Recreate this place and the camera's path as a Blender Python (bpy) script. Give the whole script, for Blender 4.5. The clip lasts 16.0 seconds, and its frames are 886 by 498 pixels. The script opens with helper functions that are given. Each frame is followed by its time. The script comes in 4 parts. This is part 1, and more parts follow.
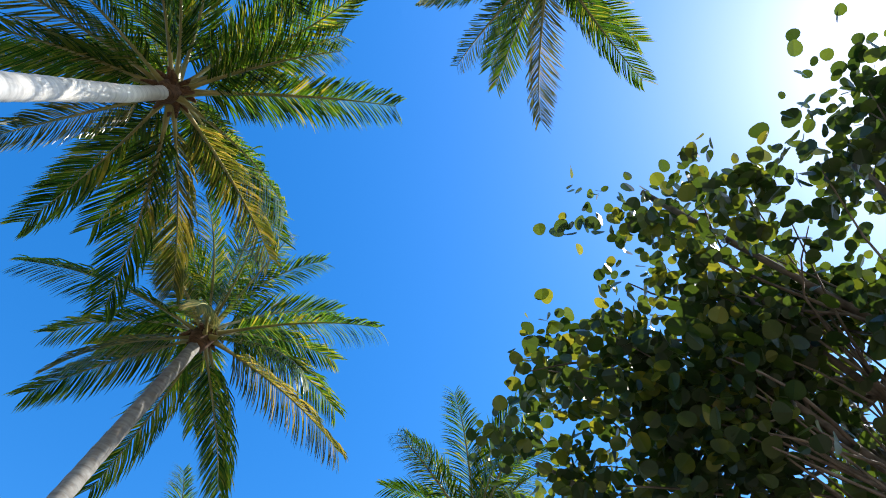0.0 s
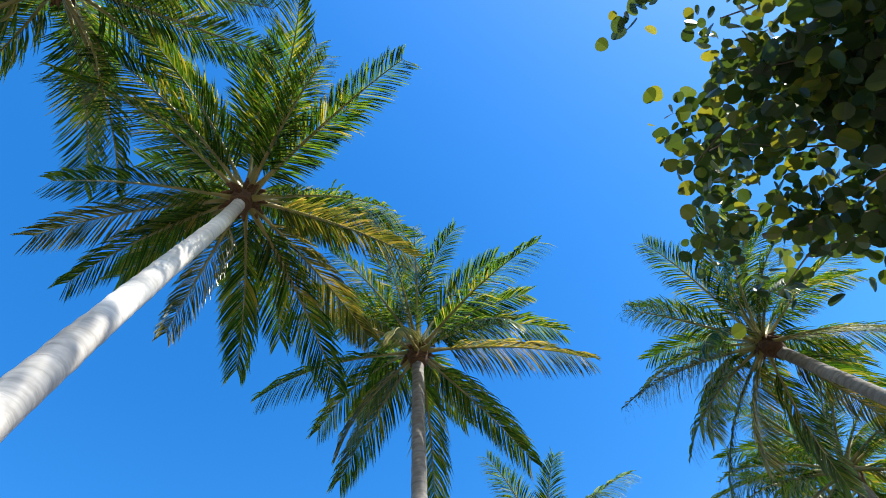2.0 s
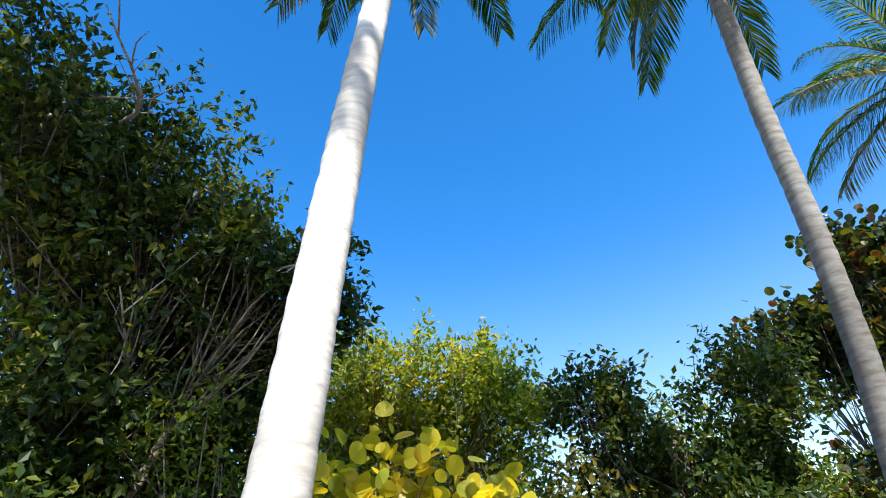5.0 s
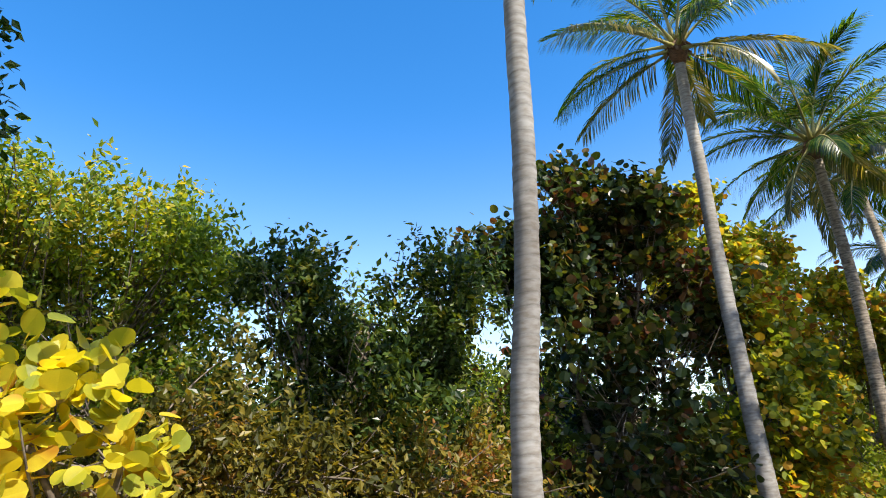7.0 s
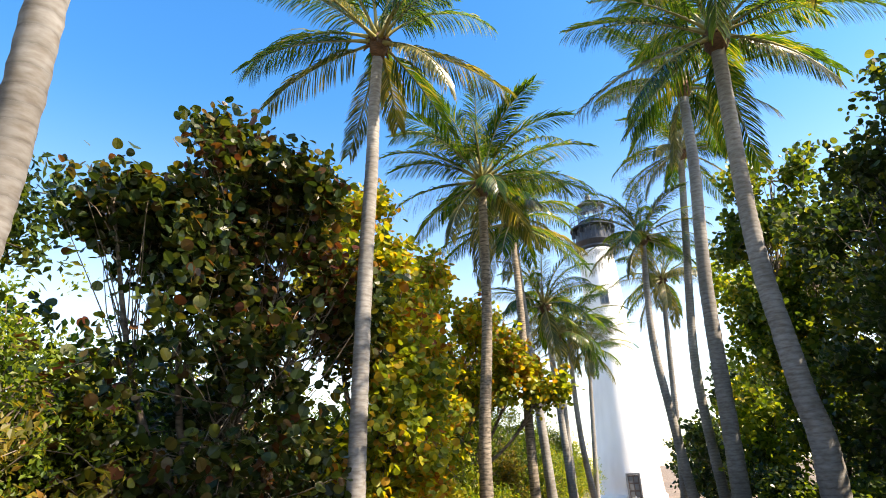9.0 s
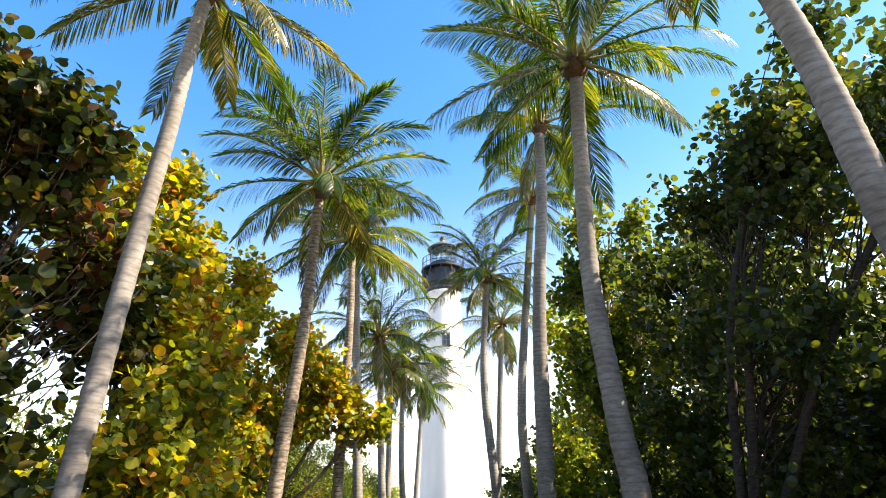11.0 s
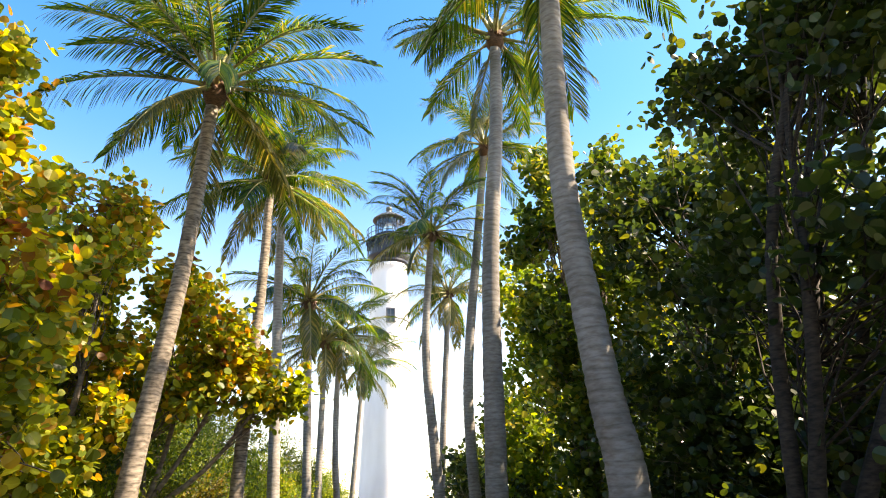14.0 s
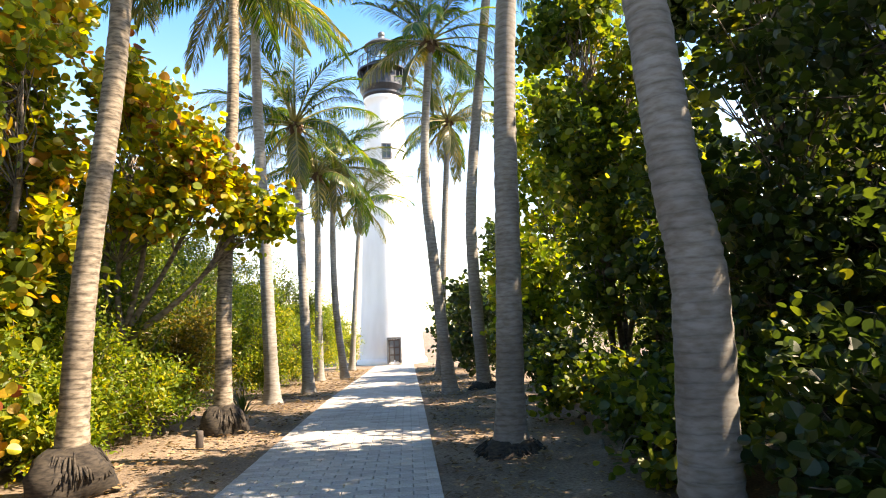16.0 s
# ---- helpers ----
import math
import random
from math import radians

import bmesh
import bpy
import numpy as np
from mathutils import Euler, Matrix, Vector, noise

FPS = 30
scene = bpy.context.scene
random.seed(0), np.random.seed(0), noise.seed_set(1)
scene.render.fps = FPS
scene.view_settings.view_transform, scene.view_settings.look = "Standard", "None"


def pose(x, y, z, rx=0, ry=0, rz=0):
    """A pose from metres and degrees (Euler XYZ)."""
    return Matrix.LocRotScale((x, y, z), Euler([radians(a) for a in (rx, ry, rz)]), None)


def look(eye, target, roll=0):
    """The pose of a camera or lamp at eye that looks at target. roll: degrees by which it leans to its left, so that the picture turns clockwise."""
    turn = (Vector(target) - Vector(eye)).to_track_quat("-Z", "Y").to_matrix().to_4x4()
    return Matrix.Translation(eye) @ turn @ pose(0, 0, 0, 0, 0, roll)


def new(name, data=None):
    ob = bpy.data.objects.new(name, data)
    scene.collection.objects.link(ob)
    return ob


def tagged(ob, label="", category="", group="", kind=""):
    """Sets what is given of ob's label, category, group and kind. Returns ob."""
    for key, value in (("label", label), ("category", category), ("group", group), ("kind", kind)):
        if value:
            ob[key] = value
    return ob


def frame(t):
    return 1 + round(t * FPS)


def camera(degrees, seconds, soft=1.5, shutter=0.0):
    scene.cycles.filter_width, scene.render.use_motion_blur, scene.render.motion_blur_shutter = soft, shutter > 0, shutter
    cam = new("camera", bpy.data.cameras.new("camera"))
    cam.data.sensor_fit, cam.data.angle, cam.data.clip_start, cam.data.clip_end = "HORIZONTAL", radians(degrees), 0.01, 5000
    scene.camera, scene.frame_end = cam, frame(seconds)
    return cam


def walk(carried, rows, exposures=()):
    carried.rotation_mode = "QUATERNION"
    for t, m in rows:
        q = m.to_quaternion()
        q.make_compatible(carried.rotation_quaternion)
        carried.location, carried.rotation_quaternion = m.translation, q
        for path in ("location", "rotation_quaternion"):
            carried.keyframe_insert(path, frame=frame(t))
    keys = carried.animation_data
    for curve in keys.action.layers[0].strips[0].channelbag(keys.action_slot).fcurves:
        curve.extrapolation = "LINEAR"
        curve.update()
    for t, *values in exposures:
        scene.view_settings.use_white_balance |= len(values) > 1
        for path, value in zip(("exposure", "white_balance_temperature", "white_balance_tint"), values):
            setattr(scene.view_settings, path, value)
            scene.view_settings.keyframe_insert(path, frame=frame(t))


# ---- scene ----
cam = camera(74.6, 16.0, soft=1.0)
PATH = [
    (0, (-0.391, -0.294, 1.562), (-0.276, 0.291, 3.004), -9.9),
    (0.5, (-0.407, -0.264, 1.572), (-0.328, 0.338, 3.009), -17.5),
    (1, (-0.421, -0.239, 1.569), (-0.417, 0.375, 3.003), -21.3),
    (1.5, (-0.428, -0.218, 1.562), (-0.533, 0.405, 2.989), -22.1),
    (2, (-0.435, -0.213, 1.552), (-0.688, 0.407, 2.962), -20.6),
    (2.5, (-0.415, -0.219, 1.526), (-0.802, 0.378, 2.914), -19.7),
    (3, (-0.413, -0.224, 1.485), (-0.953, 0.326, 2.842), -17.3),
    (3.5, (-0.428, -0.206, 1.474), (-1.157, 0.275, 2.767), -13.7),
    (4, (-0.505, -0.161, 1.516), (-1.454, 0.175, 2.707), -8.2),
    (4.2, (-0.513, -0.202, 1.527), (-1.560, 0.101, 2.643), -7.2),
    (6.3, (-0.833, 0.355, 1.804), (-2.141, 0.942, 2.422), -4.0),
    (6.5, (-0.887, 0.497, 1.796), (-2.158, 1.170, 2.401), -4.5),
    (7, (-0.941, 0.884, 1.783), (-2.065, 1.795, 2.367), -4.1),
    (7.5, (-0.884, 1.339, 1.759), (-1.848, 2.417, 2.346), -4.1),
    (8, (-0.922, 1.854, 1.713), (-1.758, 3.041, 2.283), -2.8),
    (8.5, (-0.998, 2.358, 1.707), (-1.680, 3.644, 2.268), -1.8),
    (9, (-0.948, 2.760, 1.722), (-1.473, 4.116, 2.290), -2.9),
    (9.5, (-0.872, 3.135, 1.692), (-1.286, 4.525, 2.266), -2.7),
    (10, (-0.859, 3.525, 1.598), (-1.165, 4.938, 2.184), -2.0),
    (10.2, (-0.850, 3.698, 1.604), (-1.114, 5.115, 2.203), -1.8),
    (12.3, (-0.672, 5.852, 1.931), (-0.728, 7.248, 2.624), -1.9),
    (12.5, (-0.649, 6.050, 1.952), (-0.694, 7.449, 2.642), -2.2),
    (13, (-0.629, 6.503, 1.918), (-0.663, 7.907, 2.597), -2.3),
    (13.5, (-0.688, 6.958, 1.880), (-0.714, 8.372, 2.540), -2.2),
    (14, (-0.697, 7.425, 1.821), (-0.716, 8.860, 2.432), -2.4),
    (14.5, (-0.679, 7.894, 1.764), (-0.700, 9.355, 2.310), -2.7),
    (15, (-0.769, 8.337, 1.694), (-0.801, 9.839, 2.116), -2.5),
    (15.5, (-0.872, 8.733, 1.655), (-0.904, 10.263, 1.959), -2.4),
    (16, (-0.860, 9.183, 1.643), (-0.891, 10.728, 1.858), -2.7),
]
walk(cam, [(t, look(eye, target, roll)) for t, eye, target, roll in PATH], [(0, 1.1, 6350, 10), (4, 1.15, 6350, 10), (6.5, 1.15, 6600, 11), (9, 1.55, 7900, 15), (12.5, 1.75, 8500, 17), (16, 2.0, 8800, 17)])

# ---------------------------------------------------------------- light
SUN_ELEVATION, SUN_AZIMUTH = 45.0, 91.0        # azimuth: degrees clockwise from +y
world = bpy.data.worlds.new("sky")
scene.world = world
world.use_nodes = True
wn, wl = world.node_tree.nodes, world.node_tree.links
sky = wn.new("ShaderNodeTexSky")
sky.sky_type = "NISHITA"
sky.sun_disc = False
sky.sun_elevation = radians(SUN_ELEVATION)
sky.sun_rotation = radians(SUN_AZIMUTH)
sky.air_density, sky.dust_density, sky.ozone_density = 1.1, 0.4, 1.7
vivid = wn.new("ShaderNodeHueSaturation")
way = wn.new("ShaderNodeTexCoord")
height = wn.new("ShaderNodeSeparateXYZ")
haze = wn.new("ShaderNodeMapRange")
haze.interpolation_type = "SMOOTHSTEP"
haze.inputs["From Min"].default_value, haze.inputs["From Max"].default_value = 0.0, 0.6
haze.inputs["To Min"].default_value, haze.inputs["To Max"].default_value = 0.9, 1.42
wl.new(way.outputs["Generated"], height.inputs[0])
wl.new(height.outputs["Z"], haze.inputs["Value"])
wl.new(haze.outputs[0], vivid.inputs["Saturation"])
vivid.inputs["Hue"].default_value = 0.504
wl.new(sky.outputs[0], vivid.inputs["Color"])
wl.new(vivid.outputs[0], wn["Background"].inputs[0])
wn["Background"].inputs[1].default_value = 0.15
sun = new("sun", bpy.data.lights.new("sun", "SUN"))
sun.data.energy, sun.data.angle, sun.data.color = 5.0, radians(0.53), (1.0, 0.94, 0.84)
_az, _el = radians(SUN_AZIMUTH), radians(SUN_ELEVATION)
SUN_WAY = Vector((math.sin(_az) * math.cos(_el), math.cos(_az) * math.cos(_el), math.sin(_el)))
sun.matrix_world = look(SUN_WAY * 60, (0, 0, 0))

# ---------------------------------------------------------------- materials
rng = np.random.default_rng(7)


def material(name, rough=0.7, metal=0.0):
    m = bpy.data.materials.new(name)
    m.use_nodes = True
    n, l = m.node_tree.nodes, m.node_tree.links
    b = n["Principled BSDF"]
    b.inputs["Roughness"].default_value, b.inputs["Metallic"].default_value = rough, metal
    return m, n, l, b


def ramp(n, stops):
    r = n.new("ShaderNodeValToRGB")
    while len(r.color_ramp.elements) < len(stops):
        r.color_ramp.elements.new(0.5)
    for e, (p, c) in zip(r.color_ramp.elements, stops):
        e.position, e.color = p, (*c, 1)
    return r


def noise_node(n, l, scale, detail=5, coords="Object", stretch=(1, 1, 1)):
    tc = n.new("ShaderNodeTexCoord")
    mp = n.new("ShaderNodeMapping")
    mp.inputs["Scale"].default_value = stretch
    tx = n.new("ShaderNodeTexNoise")
    tx.inputs["Scale"].default_value, tx.inputs["Detail"].default_value = scale, detail
    l.new(tc.outputs[coords], mp.inputs[0])
    l.new(mp.outputs[0], tx.inputs[0])
    return tx


def blend(n, l, a, b, fac, mode="MIX"):
    mx = n.new("ShaderNodeMix")
    mx.data_type, mx.blend_type = "RGBA", mode
    for value, slot in ((fac, 0), (a, 6), (b, 7)):
        if isinstance(value, bpy.types.NodeSocket):
            l.new(value, mx.inputs[slot])
        elif slot == 0:
            mx.inputs[0].default_value = value
        else:
            mx.inputs[slot].default_value = (*value, 1)
    return mx.outputs[2]


def relief(n, l, b, height, strength=0.4, distance=0.02):
    bp = n.new("ShaderNodeBump")
    bp.inputs["Strength"].default_value, bp.inputs["Distance"].default_value = strength, distance
    l.new(height, bp.inputs["Height"])
    l.new(bp.outputs[0], b.inputs["Normal"])


def leaf_material(name, stops, through_light=0.4, rough=0.38, single=False, patch=0.5, gloss=0.28):
    """Leaves: colour from leaf to leaf, drifting over the crown; light shines through them."""
    m, n, l, b = material(name, rough)
    b.inputs["Specular IOR Level"].default_value = gloss
    if single:
        rand = n.new("ShaderNodeObjectInfo").outputs["Random"]
    else:
        rand = n.new("ShaderNodeNewGeometry").outputs["Random Per Island"]
    big = noise_node(n, l, patch, 2)
    mth = n.new("ShaderNodeMath")
    mth.operation = "MULTIPLY_ADD"
    l.new(big.outputs[0], mth.inputs[0])
    mth.inputs[1].default_value = 1.1
    sub = n.new("ShaderNodeMath")
    sub.operation = "MULTIPLY_ADD"
    l.new(rand, sub.inputs[0])
    sub.inputs[1].default_value, sub.inputs[2].default_value = 0.8, -0.45
    l.new(sub.outputs[0], mth.inputs[2])
    r = ramp(n, stops)
    l.new(mth.outputs[0], r.inputs[0])
    vein = noise_node(n, l, 22, 3)
    mx = n.new("ShaderNodeMix")
    mx.data_type, mx.blend_type = "RGBA", "MULTIPLY"
    mx.inputs[0].default_value = 0.35
    l.new(r.outputs[0], mx.inputs[6])
    l.new(vein.outputs[0], mx.inputs[7])
    col = mx.outputs[2]
    l.new(col, b.inputs["Base Color"])
    tr = n.new("ShaderNodeBsdfTranslucent")
    bright = n.new("ShaderNodeMix")
    bright.data_type, bright.blend_type = "RGBA", "MULTIPLY"
    bright.inputs[0].default_value = 1.0
    bright.inputs[7].default_value = (2.3, 2.0, 0.7, 1)
    l.new(r.outputs[0], bright.inputs[6])
    l.new(bright.outputs[2], tr.inputs[0])
    ms = n.new("ShaderNodeMixShader")
    ms.inputs[0].default_value = through_light
    l.new(b.outputs[0], ms.inputs[1])
    l.new(tr.outputs[0], ms.inputs[2])
    l.new(ms.outputs[0], n["Material Output"].inputs[0])
    return m


def bark_material(name, dark, light, scale=6, stretch=(1, 1, 3), lichen=0.0, rough=0.9, ring=0.0):
    m, n, l, b = material(name, rough)
    a = noise_node(n, l, scale, 8, stretch=stretch)
    r = ramp(n, [(0.32, dark), (0.62, light)])
    l.new(a.outputs[0], r.inputs[0])
    col = r.outputs[0]
    big = noise_node(n, l, 1.1, 4)
    rb = ramp(n, [(0.38, (0.62, 0.6, 0.58)), (0.6, (1.05, 1.05, 1.05))])
    l.new(big.outputs[0], rb.inputs[0])
    col = blend(n, l, col, rb.outputs[0], 0.8, "MULTIPLY")
    if lichen:
        li = noise_node(n, l, 3.3, 6)
        rl = ramp(n, [(0.58, (0, 0, 0)), (0.7, (lichen, lichen, lichen))])
        l.new(li.outputs[0], rl.inputs[0])
        col = blend(n, l, col, (0.05, 0.045, 0.035), rl.outputs[0])
    height = a.outputs[0]
    if ring:
        # leaf scars: uneven dark rings up the trunk
        tc = n.new("ShaderNodeTexCoord")
        wv = n.new("ShaderNodeTexWave")
        wv.wave_type, wv.bands_direction, wv.wave_profile = "BANDS", "Z", "SAW"
        for key, value in (("Scale", 2.9), ("Distortion", 3.2), ("Detail", 4.0), ("Detail Scale", 0.8)):
            wv.inputs[key].default_value = value
        l.new(tc.outputs["Object"], wv.inputs[0])
        rr = ramp(n, [(0.0, (1 - ring,) * 3), (0.16, (0.93, 0.93, 0.93)), (0.7, (1.04, 1.04, 1.04)), (1.0, (1 - 0.5 * ring,) * 3)])
        l.new(wv.outputs["Fac"], rr.inputs[0])
        col = blend(n, l, col, rr.outputs[0], 0.85, "MULTIPLY")
        height = blend(n, l, a.outputs["Color"], wv.outputs["Color"], 0.6)
        streak = noise_node(n, l, 2.2, 5, stretch=(1, 1, 0.35))
        rs = ramp(n, [(0.56, (1, 1, 1)), (0.66, (0.5, 0.47, 0.43))])
        l.new(streak.outputs[0], rs.inputs[0])
        col = blend(n, l, col, rs.outputs[0], 0.7 * ring + 0.1, "MULTIPLY")
    l.new(col, b.inputs["Base Color"])
    relief(n, l, b, height, 0.45 if ring else 0.25, 0.02 if ring else 0.008)
    return m


PALM_BARK = bark_material("palm_bark_grey", (0.20, 0.18, 0.155), (0.30, 0.295, 0.28), 9, (1, 1, 3.2), 0.2, ring=0.4)
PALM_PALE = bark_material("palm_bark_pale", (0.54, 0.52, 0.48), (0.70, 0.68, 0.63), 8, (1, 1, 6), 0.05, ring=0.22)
PALM_BROWN = bark_material("palm_bark_brown", (0.09, 0.072, 0.052), (0.34, 0.29, 0.23), 9, (1, 1, 3), 0.5, ring=0.7)
FIBRE = bark_material("palm_fibre_brown", (0.05, 0.025, 0.012), (0.17, 0.09, 0.045), 16, (1, 1, 4))
ROOTS = bark_material("palm_roots_dark", (0.008, 0.006, 0.005), (0.05, 0.04, 0.03), 14, (1, 1, 3))
WOOD = bark_material("tree_bark", (0.07, 0.055, 0.042), (0.22, 0.18, 0.14), 8, (1, 1, 2))
DEAD = bark_material("dead_branch_grey", (0.22, 0.2, 0.18), (0.42, 0.4, 0.37), 8, (1, 1, 2))
FROND = leaf_material("palm_frond_green", [(0.15, (0.014, 0.04, 0.008)), (0.5, (0.034, 0.09, 0.012)), (0.76, (0.085, 0.15, 0.018)), (0.98, (0.22, 0.20, 0.04))], 0.42, 0.26, patch=0.9, gloss=0.5)
FROND_OLD = leaf_material("palm_frond_yellowing", [(0.15, (0.04, 0.06, 0.014)), (0.5, (0.09, 0.105, 0.02)), (0.9, (0.30, 0.24, 0.08))], 0.34, 0.28, patch=0.9, gloss=0.5)
m_, n_, l_, b_ = material("palm_midrib_yellow_green", 0.45)
r_ = ramp(n_, [(0.3, (0.16, 0.17, 0.04)), (0.7, (0.34, 0.28, 0.1))])
l_.new(noise_node(n_, l_, 4).outputs[0], r_.inputs[0])
l_.new(r_.outputs[0], b_.inputs["Base Color"])
MIDRIB = m_
GRAPE_DARK = leaf_material("sea_grape_leaf_dark", [(0.1, (0.018, 0.038, 0.014)), (0.5, (0.034, 0.064, 0.018)), (0.78, (0.065, 0.10, 0.02)), (0.98, (0.16, 0.17, 0.028))], 0.34, 0.34, gloss=0.38)
GRAPE_WARM = leaf_material("sea_grape_leaf_turning", [(0.10, (0.07, 0.11, 0.018)), (0.40, (0.16, 0.21, 0.024)), (0.66, (0.36, 0.36, 0.035)), (0.85, (0.36, 0.20, 0.03)), (1.0, (0.18, 0.05, 0.02))], 0.44, 0.36)
GRAPE_MIXED = leaf_material("sea_grape_leaf_mixed", [(0.12, (0.014, 0.03, 0.010)), (0.5, (0.036, 0.06, 0.014)), (0.7, (0.085, 0.10, 0.018)), (0.86, (0.10, 0.05, 0.018)), (0.98, (0.08, 0.025, 0.015))], 0.28, 0.34)
GRAPE_YELLOW = leaf_material("sea_grape_leaf_yellow", [(0.1, (0.22, 0.26, 0.03)), (0.45, (0.46, 0.43, 0.032)), (0.75, (0.56, 0.47, 0.04)), (0.95, (0.34, 0.17, 0.02))], 0.42, 0.34)
GREEN_LEAF = leaf_material("shrub_leaf_green", [(0.12, (0.03, 0.062, 0.012)), (0.5, (0.075, 0.125, 0.02)), (0.8, (0.15, 0.19, 0.026)), (0.97, (0.28, 0.25, 0.045))], 0.42, 0.4)
BRIGHT_LEAF = leaf_material("shrub_leaf_bright", [(0.12, (0.06, 0.115, 0.014)), (0.5, (0.14, 0.21, 0.024)), (0.8, (0.25, 0.29, 0.034)), (0.97, (0.42, 0.34, 0.05))], 0.44, 0.4)
DARK_LEAF = leaf_material("tree_leaf_dark_green", [(0.12, (0.016, 0.036, 0.010)), (0.5, (0.04, 0.075, 0.014)), (0.8, (0.09, 0.125, 0.02)), (0.97, (0.2, 0.18, 0.03))], 0.32, 0.34)
OLIVE_LEAF = leaf_material("shrub_leaf_olive", [(0.12, (0.05, 0.055, 0.014)), (0.5, (0.12, 0.115, 0.02)), (0.8, (0.24, 0.19, 0.03)), (0.97, (0.28, 0.13, 0.04))], 0.40, 0.42)
LITTER = leaf_material("dry_leaf_litter", [(0.1, (0.06, 0.035, 0.02)), (0.5, (0.16, 0.10, 0.05)), (0.9, (0.36, 0.27, 0.15))], 0.1, 0.7)

m_, n_, l_, b_ = material("sandy_soil", 0.95)
a_, c_ = noise_node(n_, l_, 0.7, 5), noise_node(n_, l_, 30, 8)
r_ = ramp(n_, [(0.35, (0.13, 0.095, 0.065)), (0.65, (0.26, 0.20, 0.145))])
l_.new(a_.outputs[0], r_.inputs[0])
r2_ = ramp(n_, [(0.35, (0.55, 0.5, 0.45)), (0.65, (1.1, 1.1, 1.1))])
l_.new(c_.outputs[0], r2_.inputs[0])
l_.new(blend(n_, l_, r_.outputs[0], r2_.outputs[0], 1.0, "MULTIPLY"), b_.inputs["Base Color"])
relief(n_, l_, b_, c_.outputs[0], 0.8, 0.03)
SOIL = m_


def paver_material(name, single):
    m, n, l, b = material(name, 0.85)
    if single:
        rand = n.new("ShaderNodeObjectInfo").outputs["Random"]
    else:
        rand = n.new("ShaderNodeNewGeometry").outputs["Random Per Island"]
    r = ramp(n, [(0.0, (0.33, 0.315, 0.30)), (0.5, (0.40, 0.385, 0.365)), (1.0, (0.45, 0.43, 0.40))])
    l.new(rand, r.inputs[0])
    f = noise_node(n, l, 40, 6)
    g = noise_node(n, l, 1.4, 5)
    rf = ramp(n, [(0.3, (0.7, 0.68, 0.66)), (0.6, (1.05, 1.05, 1.05))])
    l.new(f.outputs[0], rf.inputs[0])
    rg = ramp(n, [(0.3, (0.72, 0.7, 0.68)), (0.6, (1.05, 1.05, 1.05))])
    l.new(g.outputs[0], rg.inputs[0])
    col = blend(n, l, r.outputs[0], rf.outputs[0], 0.7, "MULTIPLY")
    l.new(blend(n, l, col, rg.outputs[0], 0.7, "MULTIPLY"), b.inputs["Base Color"])
    relief(n, l, b, f.outputs[0], 0.4, 0.004)
    return m


PAVER, PAVER_FAR = paver_material("concrete_paver", True), paver_material("concrete_paver_field", False)
m_, n_, l_, b_ = material("white_limewash", 0.8)
a_, c_ = noise_node(n_, l_, 0.8, 6, stretch=(1, 1, 0.25)), noise_node(n_, l_, 9, 6)
r_ = ramp(n_, [(0.3, (0.70, 0.69, 0.67)), (0.6, (0.83, 0.825, 0.81))])
l_.new(a_.outputs[0], r_.inputs[0])
l_.new(r_.outputs[0], b_.inputs["Base Color"])
relief(n_, l_, b_, c_.outputs[0], 0.35, 0.02)
WHITEWASH = m_


def painted(name, colour, rough=0.5, metal=0.0, spread=0.25, scale=3.0):
    m, n, l, b = material(name, rough, metal)
    a = noise_node(n, l, scale, 6)
    r = ramp(n, [(0.3, tuple(c * (1 - spread) for c in colour)), (0.7, tuple(c * (1 + spread) for c in colour))])
    l.new(a.outputs[0], r.inputs[0])
    l.new(r.outputs[0], b.inputs["Base Color"])
    relief(n, l, b, a.outputs[0], 0.15, 0.01)
    return m


IRON = painted("black_painted_iron", (0.03, 0.035, 0.045), 0.4, 0.3)
COPPER = painted("grey_green_roof_metal", (0.12, 0.13, 0.13), 0.5, 0.5)
DOOR_PAINT = painted("dark_brown_door_paint", (0.07, 0.05, 0.045), 0.6)
FRAME_PAINT = painted("dark_grey_frame_paint", (0.10, 0.11, 0.12), 0.6)
POST_WOOD = painted("weathered_dark_wood", (0.06, 0.05, 0.045), 0.85)
m_, n_, l_, b_ = material("lantern_glass", 0.05)
b_.inputs["Transmission Weight"].default_value = 1.0
b_.inputs["Base Color"].default_value = (0.75, 0.83, 0.85, 1)
GLASS = m_
m_, n_, l_, b_ = material("dark_window_glass", 0.08)
b_.inputs["Base Color"].default_value = (0.03, 0.05, 0.07, 1)
PANE = m_


# ---------------------------------------------------------------- building helpers
def mesh_of(name, verts, faces, mats, smooth=True, index=None):
    me = bpy.data.meshes.new(name)
    me.from_pydata([tuple(v) for v in verts], [], [tuple(f) for f in faces])
    for m in mats if isinstance(mats, (list, tuple)) else [mats]:
        me.materials.append(m)
    if index is not None:
        me.polygons.foreach_set("material_index", np.asarray(index, dtype=np.int32))
    me.polygons.foreach_set("use_smooth", np.full(len(me.polygons), smooth))
    me.update()
    return me


def piece(name, me, parent=None, label="", at=None, kind=""):
    ob = new(name, me)
    if at is not None:
        ob.matrix_basis = at
    if parent is not None:
        ob.parent = parent
    return tagged(ob, label, kind=kind)


